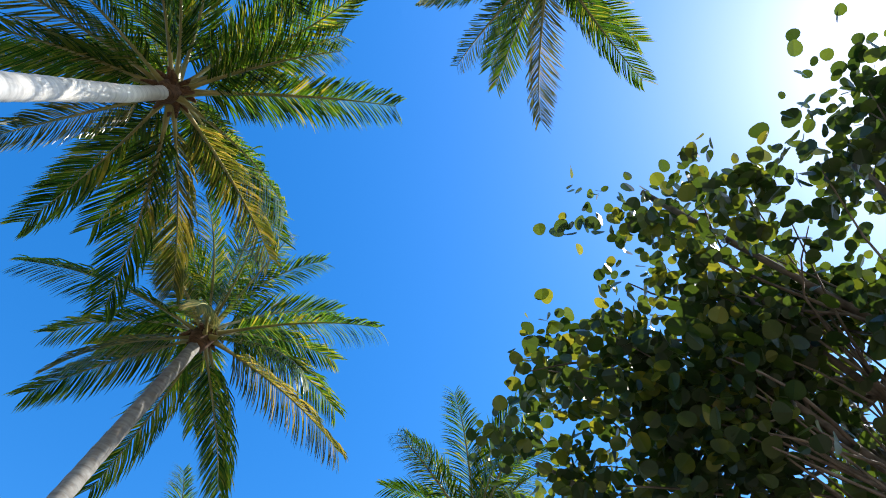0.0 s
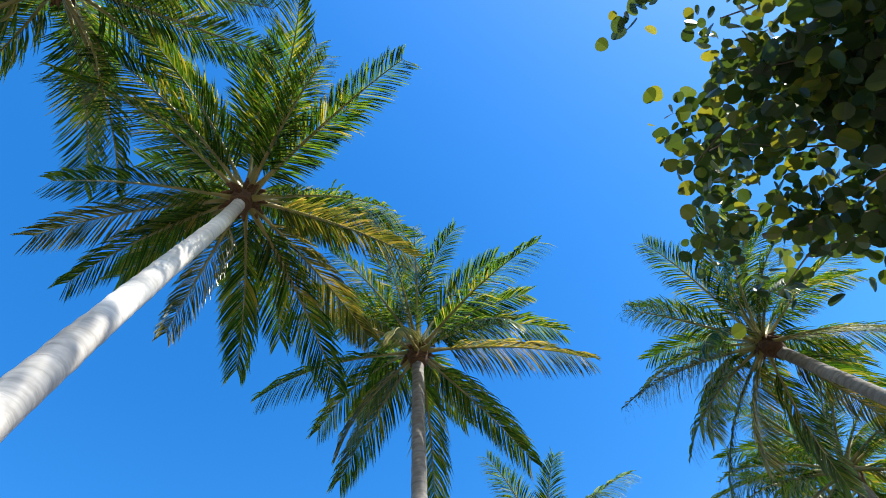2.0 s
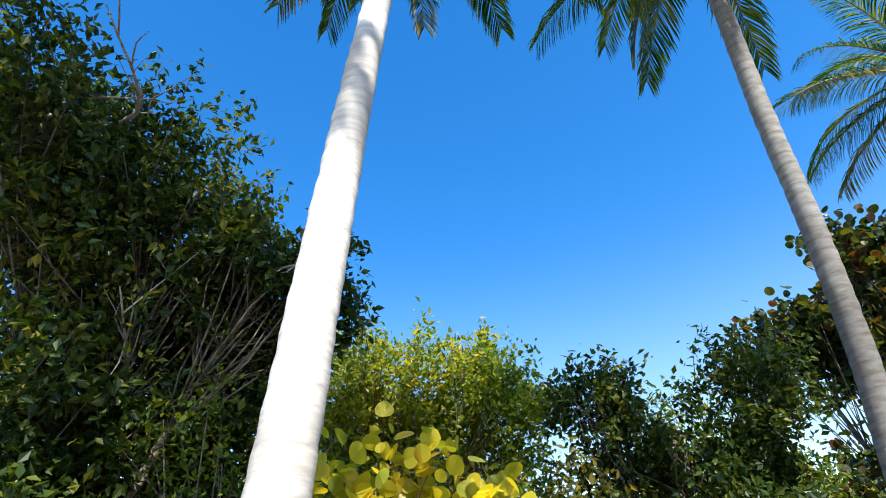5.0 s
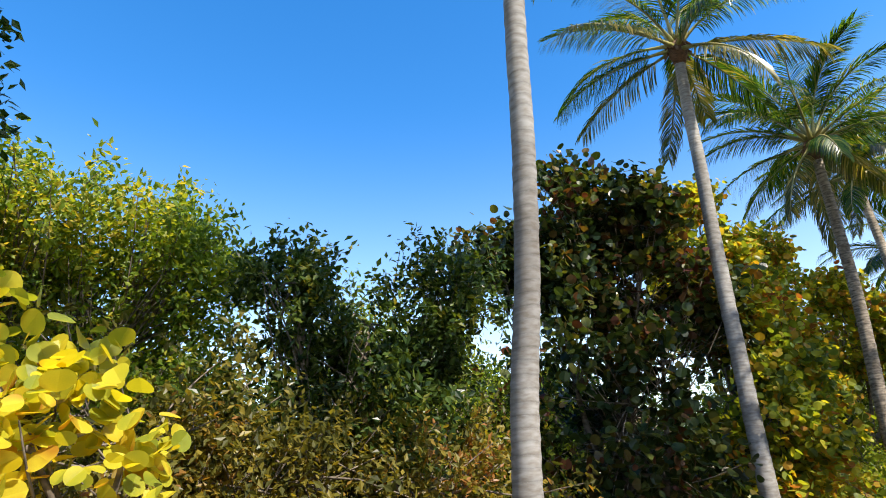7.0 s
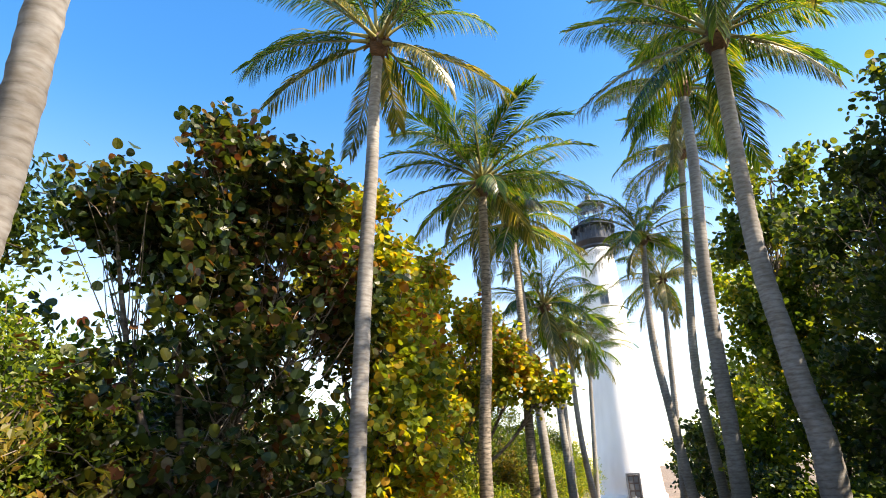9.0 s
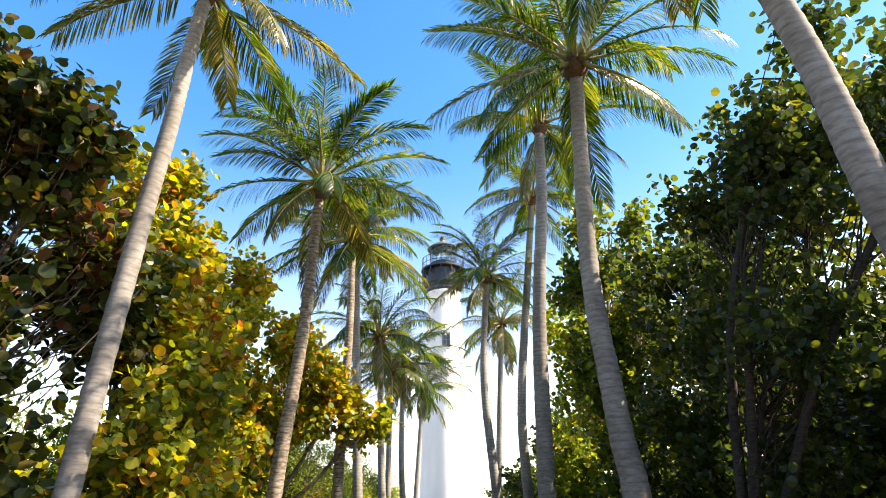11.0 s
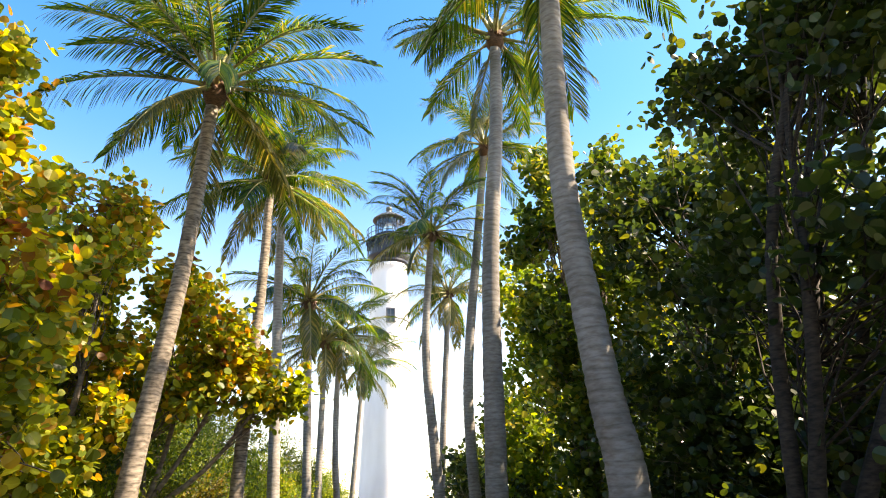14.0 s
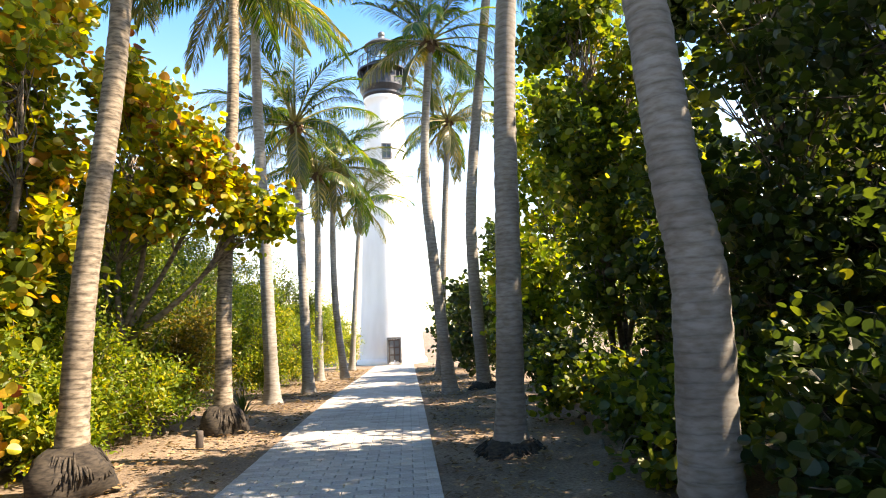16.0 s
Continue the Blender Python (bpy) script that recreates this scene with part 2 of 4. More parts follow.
def part(name, bm, mat, parent=None, label="", smooth=False):
    me = bpy.data.meshes.new(name)
    bm.to_mesh(me)
    bm.free()
    me.materials.append(mat)
    me.polygons.foreach_set("use_smooth", np.full(len(me.polygons), smooth))
    return piece(name, me, parent, label)


def ground_height(y):
    """The ground lies level and falls gently towards the tower."""
    return -0.42 * min(max((y - 24.0) / 22.0, 0.0), 1.0)


def spline(points, count):
    """Smooth points through the given ones (Catmull-Rom)."""
    p = [np.array(q, float) for q in points]
    p = [2 * p[0] - p[1]] + p + [2 * p[-1] - p[-2]]
    out = []
    segs = len(p) - 3
    for i in range(count):
        u = i / (count - 1) * segs
        k = min(int(u), segs - 1)
        t = u - k
        a, b, c, d = p[k:k + 4]
        out.append(0.5 * (2 * b + (c - a) * t + (2 * a - 5 * b + 4 * c - d) * t * t + (3 * b - a - 3 * c + d) * t ** 3))
    return np.array(out)


def tube(points, radii, sides, verts, faces, wobble=0.0, cap=True):
    """Adds a tube along points to verts and faces."""
    points = np.asarray(points, float)
    base = len(verts)
    tang = np.gradient(points, axis=0)
    tang /= np.linalg.norm(tang, axis=1)[:, None] + 1e-9
    ref = np.array((1.0, 0.0, 0.0)) if abs(tang[0][0]) < 0.8 else np.array((0.0, 1.0, 0.0))
    for i, (p, t) in enumerate(zip(points, tang)):
        s = ref - t * (ref @ t)
        s /= np.linalg.norm(s) + 1e-9
        u = np.cross(t, s)
        ref = s
        for k in range(sides):
            a = 2 * math.pi * k / sides
            r = radii[i] * (1 + wobble * math.sin(3 * a + i * 0.9) * 0.5 + wobble * (rng.random() - 0.5))
            verts.append(p + r * (math.cos(a) * s + math.sin(a) * u))
    for i in range(len(points) - 1):
        for k in range(sides):
            a, b = base + i * sides + k, base + i * sides + (k + 1) % sides
            faces.append((a, b, b + sides, a + sides))
    if cap:
        faces.append(tuple(base + k for k in range(sides))[::-1])
        faces.append(tuple(base + (len(points) - 1) * sides + k for k in range(sides)))


# ---------------------------------------------------------------- palms
def frond_mesh(name, start, bend, length, hang, mat, gaps=0.05, per_side=104):
    """A pinnate frond that leaves the crown at the angle start and arches over by bend degrees."""
    verts, faces, index = [], [], []
    n = 22
    pts = [np.zeros(3)]
    twist = rng.normal(0, 0.10)
    for i in range(1, n):
        f = i / (n - 1)
        e = radians(start - bend * f ** 1.5)
        side = twist * f
        pts.append(pts[-1] + length / (n - 1) * np.array((math.cos(e) * math.cos(side), math.cos(e) * math.sin(side), math.sin(e))))
    pts = np.array(pts)
    tube(pts, [0.034 * (1 - f) ** 1.1 + 0.004 + 0.03 * max(0, 0.12 - f) / 0.12 for f in np.linspace(0, 1, n)], 5, verts, faces)
    index += [1] * len(faces)
    tang = np.gradient(pts, axis=0)
    tang /= np.linalg.norm(tang, axis=1)[:, None]
    for sgn in (-1, 1):
        for k in range(per_side):
            if rng.random() < gaps:
                continue
            f = 0.16 + 0.84 * (k + rng.uniform(-0.3, 0.3)) / per_side
            f = min(max(f, 0.15), 0.995)
            u = f * (n - 1)
            i = min(int(u), n - 2)
            p = pts[i] + (pts[i + 1] - pts[i]) * (u - i)
            t = tang[i]
            side = np.cross(t, (0, 0, 1.0))
            side /= np.linalg.norm(side) + 1e-9
            up = np.cross(side, t)
            size = 0.26 * length * (0.55 + 0.9 * math.sin(math.pi * (0.12 + 0.80 * f))) * rng.uniform(0.85, 1.08) * 0.62
            ahead = 0.75 + 0.75 * f + rng.normal(0, 0.14)
            d = sgn * side + ahead * t + (0.10 - 0.32 * hang + rng.normal(0, 0.17)) * up
            d /= np.linalg.norm(d)
            w = np.cross(d, up)
            w /= np.linalg.norm(w) + 1e-9
            w = w * math.cos(0.5) + up * math.sin(0.5) * sgn
            half = 0.0126 * length / 3.0 * rng.uniform(0.8, 1.15)
            drop = hang * rng.uniform(0.6, 1.3)
            q1 = p + d * size * 0.45 + np.array((0, 0, -1)) * size * 0.10 * drop
            d2 = d + np.array((0, 0, -1)) * 0.9 * drop
            d2 /= np.linalg.norm(d2)
            q2 = q1 + d2 * size * 0.34
            d3 = d2 + np.array((0, 0, -1)) * 0.8 * drop
            d3 /= np.linalg.norm(d3)
            q3 = q2 + d3 * size * 0.26
            b = len(verts)
            verts += [p - w * half * 0.5, p + w * half * 0.5, q1 - w * half, q1 + w * half, q2 - w * half * 0.75, q2 + w * half * 0.75, q3]
            faces += [(b, b + 1, b + 3, b + 2), (b + 2, b + 3, b + 5, b + 4), (b + 4, b + 5, b + 6)]
            index += [0, 0, 0]
    return mesh_of(name, verts, faces, [mat, MIDRIB], True, index)


FRONDS = {
    "up": [frond_mesh("frond", rng.uniform(58, 78), rng.uniform(35, 75), rng.uniform(2.5, 3.0), 0.5, FROND) for _ in range(4)],
    "mid": [frond_mesh("frond", rng.uniform(22, 45), rng.uniform(45, 80), rng.uniform(2.6, 3.1), 0.85, FROND) for _ in range(6)],
    "low": [frond_mesh("frond", rng.uniform(-8, 12), rng.uniform(30, 60), rng.uniform(2.5, 3.0), 1.15, FROND if k % 3 else FROND_OLD) for k in range(6)],
    "hung": [frond_mesh("frond", rng.uniform(-42, -25), rng.uniform(25, 45), rng.uniform(2.3, 2.8), 1.1, FROND if k % 2 else FROND_OLD, 0.12) for k in range(3)],
}


def palm(points, foot, neck, bark, label, size=1.0, counts=(6, 8, 8, 3), boss=0.0, spin=0.0, sides=14):
    """A coconut palm: ringed trunk through the given points, fibrous crown base, fronds all round, each a part."""
    palm_tree = new("coconut_palm")
    palm_tree.location = points[0]
    tagged(palm_tree, label, "palm tree", "palms along the path")
    o = np.array(points[0], float)
    rings = 110
    line = spline([np.array(p, float) - o for p in points], rings)
    height = line[-1][2]
    radii = []
    for i in range(rings):
        f = i / (rings - 1)
        r = foot + (neck - foot) * f ** 0.8 + foot * 0.55 * math.exp(-f * height / 0.28)
        radii.append(r * (1 + 0.028 * (1 if i % 2 else -1) * rng.uniform(0.3, 1.3)))
    verts, faces = [], []
    tube(line, radii, sides, verts, faces, 0.025)
    trunk = piece("trunk", mesh_of("trunk", verts, faces, bark), palm_tree)
    top = line[-1]
    lean = line[-1] - line[-8]
    lean /= np.linalg.norm(lean)
    # fibrous sheath and leaf boots
    verts, faces = [], []
    tube([top - lean * 0.25 * size, top - lean * 0.05, top + lean * 0.15 * size, top + lean * 0.42 * size], [neck * 1.02, neck * 1.75, neck * 1.8, neck * 0.7], 12, verts, faces, 0.25)
    for k in range(14):
        a = k * 2.4
        out = np.array((math.cos(a), math.sin(a), 0))
        p0 = top + lean * (0.02 * k % 0.2) + out * neck * 0.9
        tube([p0, p0 + out * 0.10 + (0, 0, 0.05), p0 + out * 0.2 + (0, 0, 0.02 - 0.012 * k)], [0.045, 0.04, 0.012], 5, verts, faces, 0.2)
    piece("crown_base", mesh_of("crown_base", verts, faces, FIBRE), palm_tree, "shaggy brown fibrous sheath under the fronds")
    hub = top + lean * 0.22 * size
    turn = spin
    for group, count in zip(("up", "mid", "low", "hung"), counts):
        for k in range(count):
            turn += 2.39996 + rng.normal(0, 0.16)
            me = FRONDS[group][int(rng.integers(len(FRONDS[group])))]
            s = size * rng.uniform(0.88, 1.08)
            tip = Euler((rng.normal(0, 0.12), rng.normal(0, 0.08), turn)).to_matrix()
            out = tip @ Vector((1, 0, 0))
            seat = Vector(hub) + Vector((out.x, out.y, 0)) * neck * 0.8 + Vector((0, 0, {"up": 0.12, "mid": 0.04, "low": -0.06, "hung": -0.14}[group]))
            piece("frond", me, palm_tree, at=Matrix.LocRotScale(seat, tip.to_quaternion(), (s, s, s)))
    if boss:
        verts, faces = [], []
        rr = foot * 1.75
        tube([(0, 0, -0.25), (0, 0, boss * 0.3), (0, 0, boss * 0.75), (0, 0, boss * 1.1)], [rr * 1.42, rr * 1.28, rr * 1.0, rr * 0.66], 22, verts, faces, 0.34)
        for k in range(120):
            q = k * 2.39996
            out = np.array((math.cos(q), math.sin(q), 0))
            hi, lo = boss * rng.uniform(0.4, 1.0), boss * rng.uniform(-0.3, 0.2)
            tube([out * rr * rng.uniform(0.85, 1.0) + (0, 0, hi), out * rr * rng.uniform(1.12, 1.28) + (0, 0, (hi + lo) / 2), out * rr * rng.uniform(1.25, 1.5) + (0, 0, lo)], [0.012, 0.017, 0.009], 4, verts, faces, 0.3)
        piece("root_boss", mesh_of("root_boss", verts, faces, ROOTS), palm_tree, "dark matted mound of roots round the foot")
    return palm_tree


# ---------------------------------------------------------------- leafy trees
def leaf_shape(kind):
    """Outline points (along, across, lift) of one leaf of unit length, and its faces."""
    if kind == "round":
        angles = [2 * math.pi * k / 12 for k in range(12)]
        v = [(0.5 - 0.5 * math.cos(q), 0.53 * math.sin(q) * (1 + 0.12 * math.cos(q)), 0.11 * abs(math.sin(q)) - 0.05 * (1 - math.cos(q)) / 2) for q in angles] + [(0.5, 0, -0.02)]
        f = [(12, k, (k + 1) % 12) for k in range(12)]
    else:
        v = [(0, 0, 0), (0.42, 0.27, 0.06), (1.0, 0, -0.06), (0.42, -0.27, 0.06)]
        f = [(0, 2, 1), (0, 3, 2)]
    return np.array(v, float), f


def leaf_frames(p, out, size, droop=0.35, spread=0.7):
    """Random leaf bases round points: place, along, across, up, size."""
    n = len(p)
    d = out + rng.normal(0, spread, (n, 3))
    d[:, 2] -= droop * rng.random(n)
    d /= np.linalg.norm(d, axis=1)[:, None] + 1e-9
    up = rng.normal(0, 0.55, (n, 3)) + (0.25, 0.1, 0.75)
    side = np.cross(up, d)
    side /= np.linalg.norm(side, axis=1)[:, None] + 1e-9
    up = np.cross(d, side)
    s = size * rng.uniform(0.6, 1.25, n)
    return p, d, side, up, s


def leaf_mesh(name, frames, kind, mat):
    p, d, side, up, s = frames
    v, f = leaf_shape(kind)
    n, k = len(p), len(v)
    allv = p[:, None, :] + s[:, None, None] * (v[None, :, 0:1] * d[:, None, :] + v[None, :, 1:2] * side[:, None, :] + v[None, :, 2:3] * up[:, None, :])
    faces = []
    for i in range(n):
        b = i * k
        faces += [tuple(b + j for j in q) for q in f]
    return mesh_of(name, allv.reshape(-1, 3), faces, mat, False)


FILL = {"round": 1.6, "small": 1.35}


def leafy_tree(name, foot, lobes, mat, label, category="tree", kind="round", leaf=0.15, clump=0.27, per=15, wood=WOOD, trunk_r=0.10, singles=None, stems=3, bare=0, mat_single=None, group=""):
    """A tree or shrub: trunk, limbs, twigs and leaves in clumps on the lobes (centre, radii, clumps)."""
    tree = new(name)
    tree.location = foot
    tagged(tree, label, category, group)
    o = np.array(foot, float)
    lverts, lfaces = [], []
    points, outs = [], []
    low = min(c[2] - r[2] for c, r, _ in lobes)
    fork = np.array((0, 0, max(0.35, 0.3 * (low - o[2]) + 0.4)))
    for k in range(stems):
        a = 2.1 * k + 0.6
        foot_k = np.array((math.cos(a), math.sin(a), 0)) * 0.18 * (stems > 1) + (0, 0, -0.15)
        tverts, tfaces = [], []
        tube(spline([foot_k, foot_k * 1.6 + fork * 0.55 + rng.normal(0, 0.05, 3), foot_k * 2.2 + fork], 7), np.linspace(trunk_r * 1.25, trunk_r, 7), 8, tverts, tfaces, 0.12)
        piece("trunk", mesh_of("trunk", tverts, tfaces, wood), tree)
    for c, r, count in lobes:
        c, r = np.array(c, float) - o, np.array(r, float)
        # limb to the lobe
        start = fork + rng.normal(0, 0.1, 3)
        mid = start * 0.45 + c * 0.55 + rng.normal(0, 0.25, 3) - (0, 0, 0.2)
        limb = spline([start, mid, c + (0, 0, 0.25 * r[2])], 10)
        tube(limb, np.linspace(trunk_r * 0.7, 0.022, 10), 6, lverts, lfaces, 0.15)
        boughs = rng.normal(0, 1, (max(5, count // 10), 3))
        boughs /= np.linalg.norm(boughs, axis=1)[:, None]
        boughs *= rng.uniform(0.5, 0.95, (len(boughs), 1))
        for j in range(int(count * FILL[kind])):
            u = boughs[j % len(boughs)] + rng.normal(0, 0.21, 3)
            q = c + u * r
            if q[2] + o[2] < 0.15:
                continue
            out = u * 0.6 + (0, 0, 0.35)
            if rng.random() < 0.33:
                s0 = limb[int(rng.integers(5, 10))]
                tube(spline([s0, (s0 + q) / 2 + rng.normal(0, 0.1, 3), q], 5), np.linspace(0.016, 0.005, 5), 4, lverts, lfaces, 0.1, False)
            m = max(3, int(per * rng.uniform(0.5, 1.4)))
            axis = out + rng.normal(0, 0.4, 3)
            axis /= np.linalg.norm(axis)
            along = rng.uniform(-1, 1, m)
            points.append(q + along[:, None] * axis * clump + rng.normal(0, clump * 0.35, (m, 3)))
            outs.append(np.tile(axis * 0.5, (m, 1)) + rng.normal(0, 0.3, (m, 3)))
    for k in range(bare):
        c, r, _ = lobes[k % len(lobes)]
        c = np.array(c, float) - o
        u = np.array((rng.uniform(0.3, 1.0), rng.uniform(-1, 1), rng.uniform(-0.2, 0.6)))
        q = c + u * np.array(r) * 1.25
        tw = spline([c, (c + q) / 2 + rng.normal(0, 0.25, 3), q], 9)
        verts, faces = [], []
        tube(tw, np.linspace(0.05, 0.006, 9), 5, verts, faces, 0.15)
        for _ in range(7):
            s0 = tw[int(rng.integers(3, 9))]
            e = s0 + (q - c) * 0.18 + rng.normal(0, 0.28, 3)
            tube(spline([s0, (s0 + e) / 2 + rng.normal(0, 0.06, 3), e], 5), np.linspace(0.012, 0.003, 5), 4, verts, faces, 0.1, False)
        piece("dead_branch", mesh_of("dead_branch", verts, faces, DEAD), tree, "bare grey dead branch")
    points, outs = np.concatenate(points), np.concatenate(outs)
    frames = leaf_frames(points, outs, leaf)
    if singles is not None:
        near = np.linalg.norm(points + o - np.array(singles, float), axis=1)
        pick = np.argsort(near)[:260]
        rest = np.setdiff1d(np.arange(len(points)), pick)
        one = leaf_mesh("leaf", (np.zeros((1, 3)), np.array([[1.0, 0, 0]]), np.array([[0, 1.0, 0]]), np.array([[0, 0, 1.0]]), np.ones(1)), kind, mat_single)
        p, d, side, up, s = frames
        for i in pick:
            m = Matrix((d[i], side[i], up[i])).transposed().to_4x4()
            m = Matrix.Translation(p[i]) @ m @ Matrix.Scale(s[i], 4)
            piece("leaf", one, tree, at=m)
        frames = tuple(a[rest] for a in frames)
    tagged(piece("limb", mesh_of("limb", lverts, lfaces, wood), tree), kind="stuff")
    tagged(piece("crown", leaf_mesh("crown", frames, kind, mat), tree), kind="stuff")
    return tree


# ---------------------------------------------------------------- ground and path
def path_centre(y):
    return -2.36 - 0.087 * (y - 16.0)


PATH_HALF = 1.2


def build_ground():
    xs = sorted(set([-3000, -800, -250, -100, -60, -40, 40, 60, 100, 250, 800, 3000] + [float(v) for v in np.arange(-30, 31, 0.75)]))
    ys = sorted(set([-3000, -800, -250, -100, -60, -40, 90, 120, 250, 800, 3000] + [float(v) for v in np.arange(-30, 80, 0.75)]))
    verts, faces = [], []
    for y in ys:
        for x in xs:
            off = abs(x - path_centre(y)) - PATH_HALF
            bump = 0.05 * noise.noise(Vector((x * 0.7, y * 0.7, 0))) + 0.03 * noise.noise(Vector((x * 2.1, y * 2.1, 4)))
            rise = min(max((off - 0.3) / 1.5, 0), 1)
            z = ground_height(y) - 0.05 + rise * (0.05 + bump if abs(x) < 40 else 0.05)
            verts.append((x, y, z))
    w = len(xs)
    for j in range(len(ys) - 1):
        for i in range(w - 1):
            a = j * w + i
            faces.append((a, a + 1, a + 1 + w, a + w))
    g = piece("ground", mesh_of("ground", verts, faces, SOIL))
    return tagged(g, "sandy brown soil strewn with dry leaves", "ground", kind="structure")


ground = build_ground()


def leaf_litter():
    n = 9000
    y = rng.uniform(11, 42, n)
    side = rng.choice((-1, 1), n)
    off = PATH_HALF + 0.02 + np.abs(rng.normal(0, 1.3, n)) + 0.1 * (rng.random(n) < 0.9)
    x = np.array([path_centre(v) for v in y]) + side * off
    z = np.array([ground_height(v) for v in y]) + 0.012 + 0.03 * np.minimum(np.maximum((off - PATH_HALF - 0.3) / 1.5, 0), 1)
    p = np.stack([x, y, z], 1)
    a = rng.uniform(0, 6.28, n)
    d = np.stack([np.cos(a), np.sin(a), rng.normal(0, 0.15, n)], 1)
    up = rng.normal(0, 0.2, (n, 3)) + (0, 0, 1)
    s = np.cross(up, d)
    s /= np.linalg.norm(s, axis=1)[:, None]
    up = np.cross(d, s)
    return tagged(piece("leaf_litter", leaf_mesh("leaf_litter", (p, d, s, up, rng.uniform(0.05, 0.13, n)), "small", LITTER)), "dry brown fallen leaves on the soil", "leaf litter", kind="stuff")


leaf_litter()


# ---------------------------------------------------------------- lighthouse
def ring(profile, sides=48):
    """A lathe shape from (radius, height) pairs."""
    bm = bmesh.new()
    rows = [[bm.verts.new((r * math.cos(2 * math.pi * k / sides), r * math.sin(2 * math.pi * k / sides), z)) for k in range(sides)] for r, z in profile]
    for a, b in zip(rows, rows[1:]):
        for k in range(sides):
            bm.faces.new((a[k], a[(k + 1) % sides], b[(k + 1) % sides], b[k]))
    bm.faces.new(rows[0][::-1])
    bm.faces.new(rows[-1])
    return bm


def box(bm, cx, cy, cz, sx, sy, sz, turn=None):
    m = Matrix.LocRotScale((cx, cy, cz), None, (sx, sy, sz))
    if turn is not None:
        m = turn @ m
    bmesh.ops.create_cube(bm, size=1, matrix=m)
    return bm


def lighthouse(x, y):
    z0 = ground_height(y)
    tower = new("lighthouse")
    tower.location = (x, y, z0)
    tagged(tower, "tall white brick lighthouse with black iron lantern", "lighthouse")

    def radius(z):
        return 2.28 - 0.92 * min(z / 18.7, 1.0) ** 0.92

    wall = part("wall", ring([(2.42, -0.3), (2.42, 0.25), (2.30, 0.32)] + [(radius(z), z) for z in np.linspace(0.4, 18.6, 40)] + [(1.44, 18.7), (1.44, 18.95), (1.36, 19.0)]), WHITEWASH, tower, smooth=True)
    facing = math.atan2(-10, 1.2)
    for z, w, h, turned in ((14.65, 0.52, 0.95, 0.06),):
        r = radius(z)
        t = Matrix.Rotation(facing + turned, 4, "Z")
        window = part("window", box(bmesh.new(), r - 0.02, 0, z, 0.12, w, h, t), PANE, tower, "small dark window")
        bm = bmesh.new()
        for s in (-1, 1):
            box(bm, r, s * (w / 2 + 0.04), z, 0.2, 0.08, h + 0.16, t)
            box(bm, r, 0, z + s * (h / 2 + 0.04), 0.2, w, 0.08, t)
        box(bm, r + 0.045, 0, z, 0.03, w, 0.05, t)
        box(bm, r + 0.045, 0, z, 0.03, 0.05, h, t)
        part("window_frame", bm, FRAME_PAINT, window)
    # door
    t = Matrix.Rotation(facing + 0.06, 4, "Z")
    door = part("door", box(bmesh.new(), 2.34, 0, 0.86, 0.12, 0.74, 1.5, t), DOOR_PAINT, tower, "dark brown panelled door")
    bm = bmesh.new()
    for s in (-1, 1):
        box(bm, 2.38, s * 0.42, 0.9, 0.24, 0.1, 1.68, t)
    box(bm, 2.38, 0, 1.68, 0.24, 0.74, 0.12, t)
    part("door_frame", bm, FRAME_PAINT, door)
    for k in range(3):
        for s in (-1, 1):
            part("panel", box(bmesh.new(), 2.41, s * 0.17, 0.36 + 0.48 * k, 0.03, 0.26, 0.38, t), FRAME_PAINT, door)
    # watch room, gallery and lantern
    part("corbel", ring([(1.36, 19.0), (1.5, 19.15), (1.5, 19.3), (1.72, 19.7), (1.72, 19.8)]), IRON, tower, smooth=False)
    part("watch_room", ring([(1.45, 19.8), (1.45, 20.9), (1.5, 20.95)], 24), IRON, tower)
    for k in range(12):
        tt = Matrix.Rotation(2 * math.pi * k / 12, 4, "Z")
        bm = box(bmesh.new(), 1.62, 0, 20.75, 0.34, 0.07, 0.5, tt)
        part("bracket", bm, IRON, tower)
    for k in range(28):
        tt = Matrix.Rotation(2 * math.pi * k / 28, 4, "Z")
        part("baluster", box(bmesh.new(), 1.70, 0, 20.25, 0.04, 0.04, 0.9, tt), IRON, tower)
    part("gallery_deck", ring([(1.3, 20.98), (1.86, 21.0), (1.86, 21.12), (1.3, 21.12)]), IRON, tower)
    railing = new("railing")
    railing.parent = tower
    for k in range(24):
        a = 2 * math.pi * k / 24
        bm = bmesh.new()
        bmesh.ops.create_cone(bm, cap_ends=True, segments=6, radius1=0.025, radius2=0.02, depth=0.95, matrix=Matrix.Translation((1.78 * math.cos(a), 1.78 * math.sin(a), 21.58)))
        part("post", bm, IRON, railing)
    for z in (21.55, 22.05):
        verts, faces = [], []
        tube([(1.78 * math.cos(2 * math.pi * k / 48), 1.78 * math.sin(2 * math.pi * k / 48), z) for k in range(49)], [0.028] * 49, 6, verts, faces)
        piece("rail", mesh_of("rail", verts, faces, IRON), railing)
    part("lantern_wall", ring([(1.08, 21.12), (1.08, 21.62), (1.13, 21.66)], 16), IRON, tower)
    for k in range(16):
        a = 2 * math.pi * (k + 0.5) / 16
        tt = Matrix.Rotation(a, 4, "Z")
        part("lantern_pane", box(bmesh.new(), 1.04, 0, 22.35, 0.015, 0.40, 1.34, tt), GLASS, tower)
        tt = Matrix.Rotation(2 * math.pi * k / 16, 4, "Z")
        part("glazing_bar", box(bmesh.new(), 1.07, 0, 22.35, 0.05, 0.04, 1.38, tt), IRON, tower)
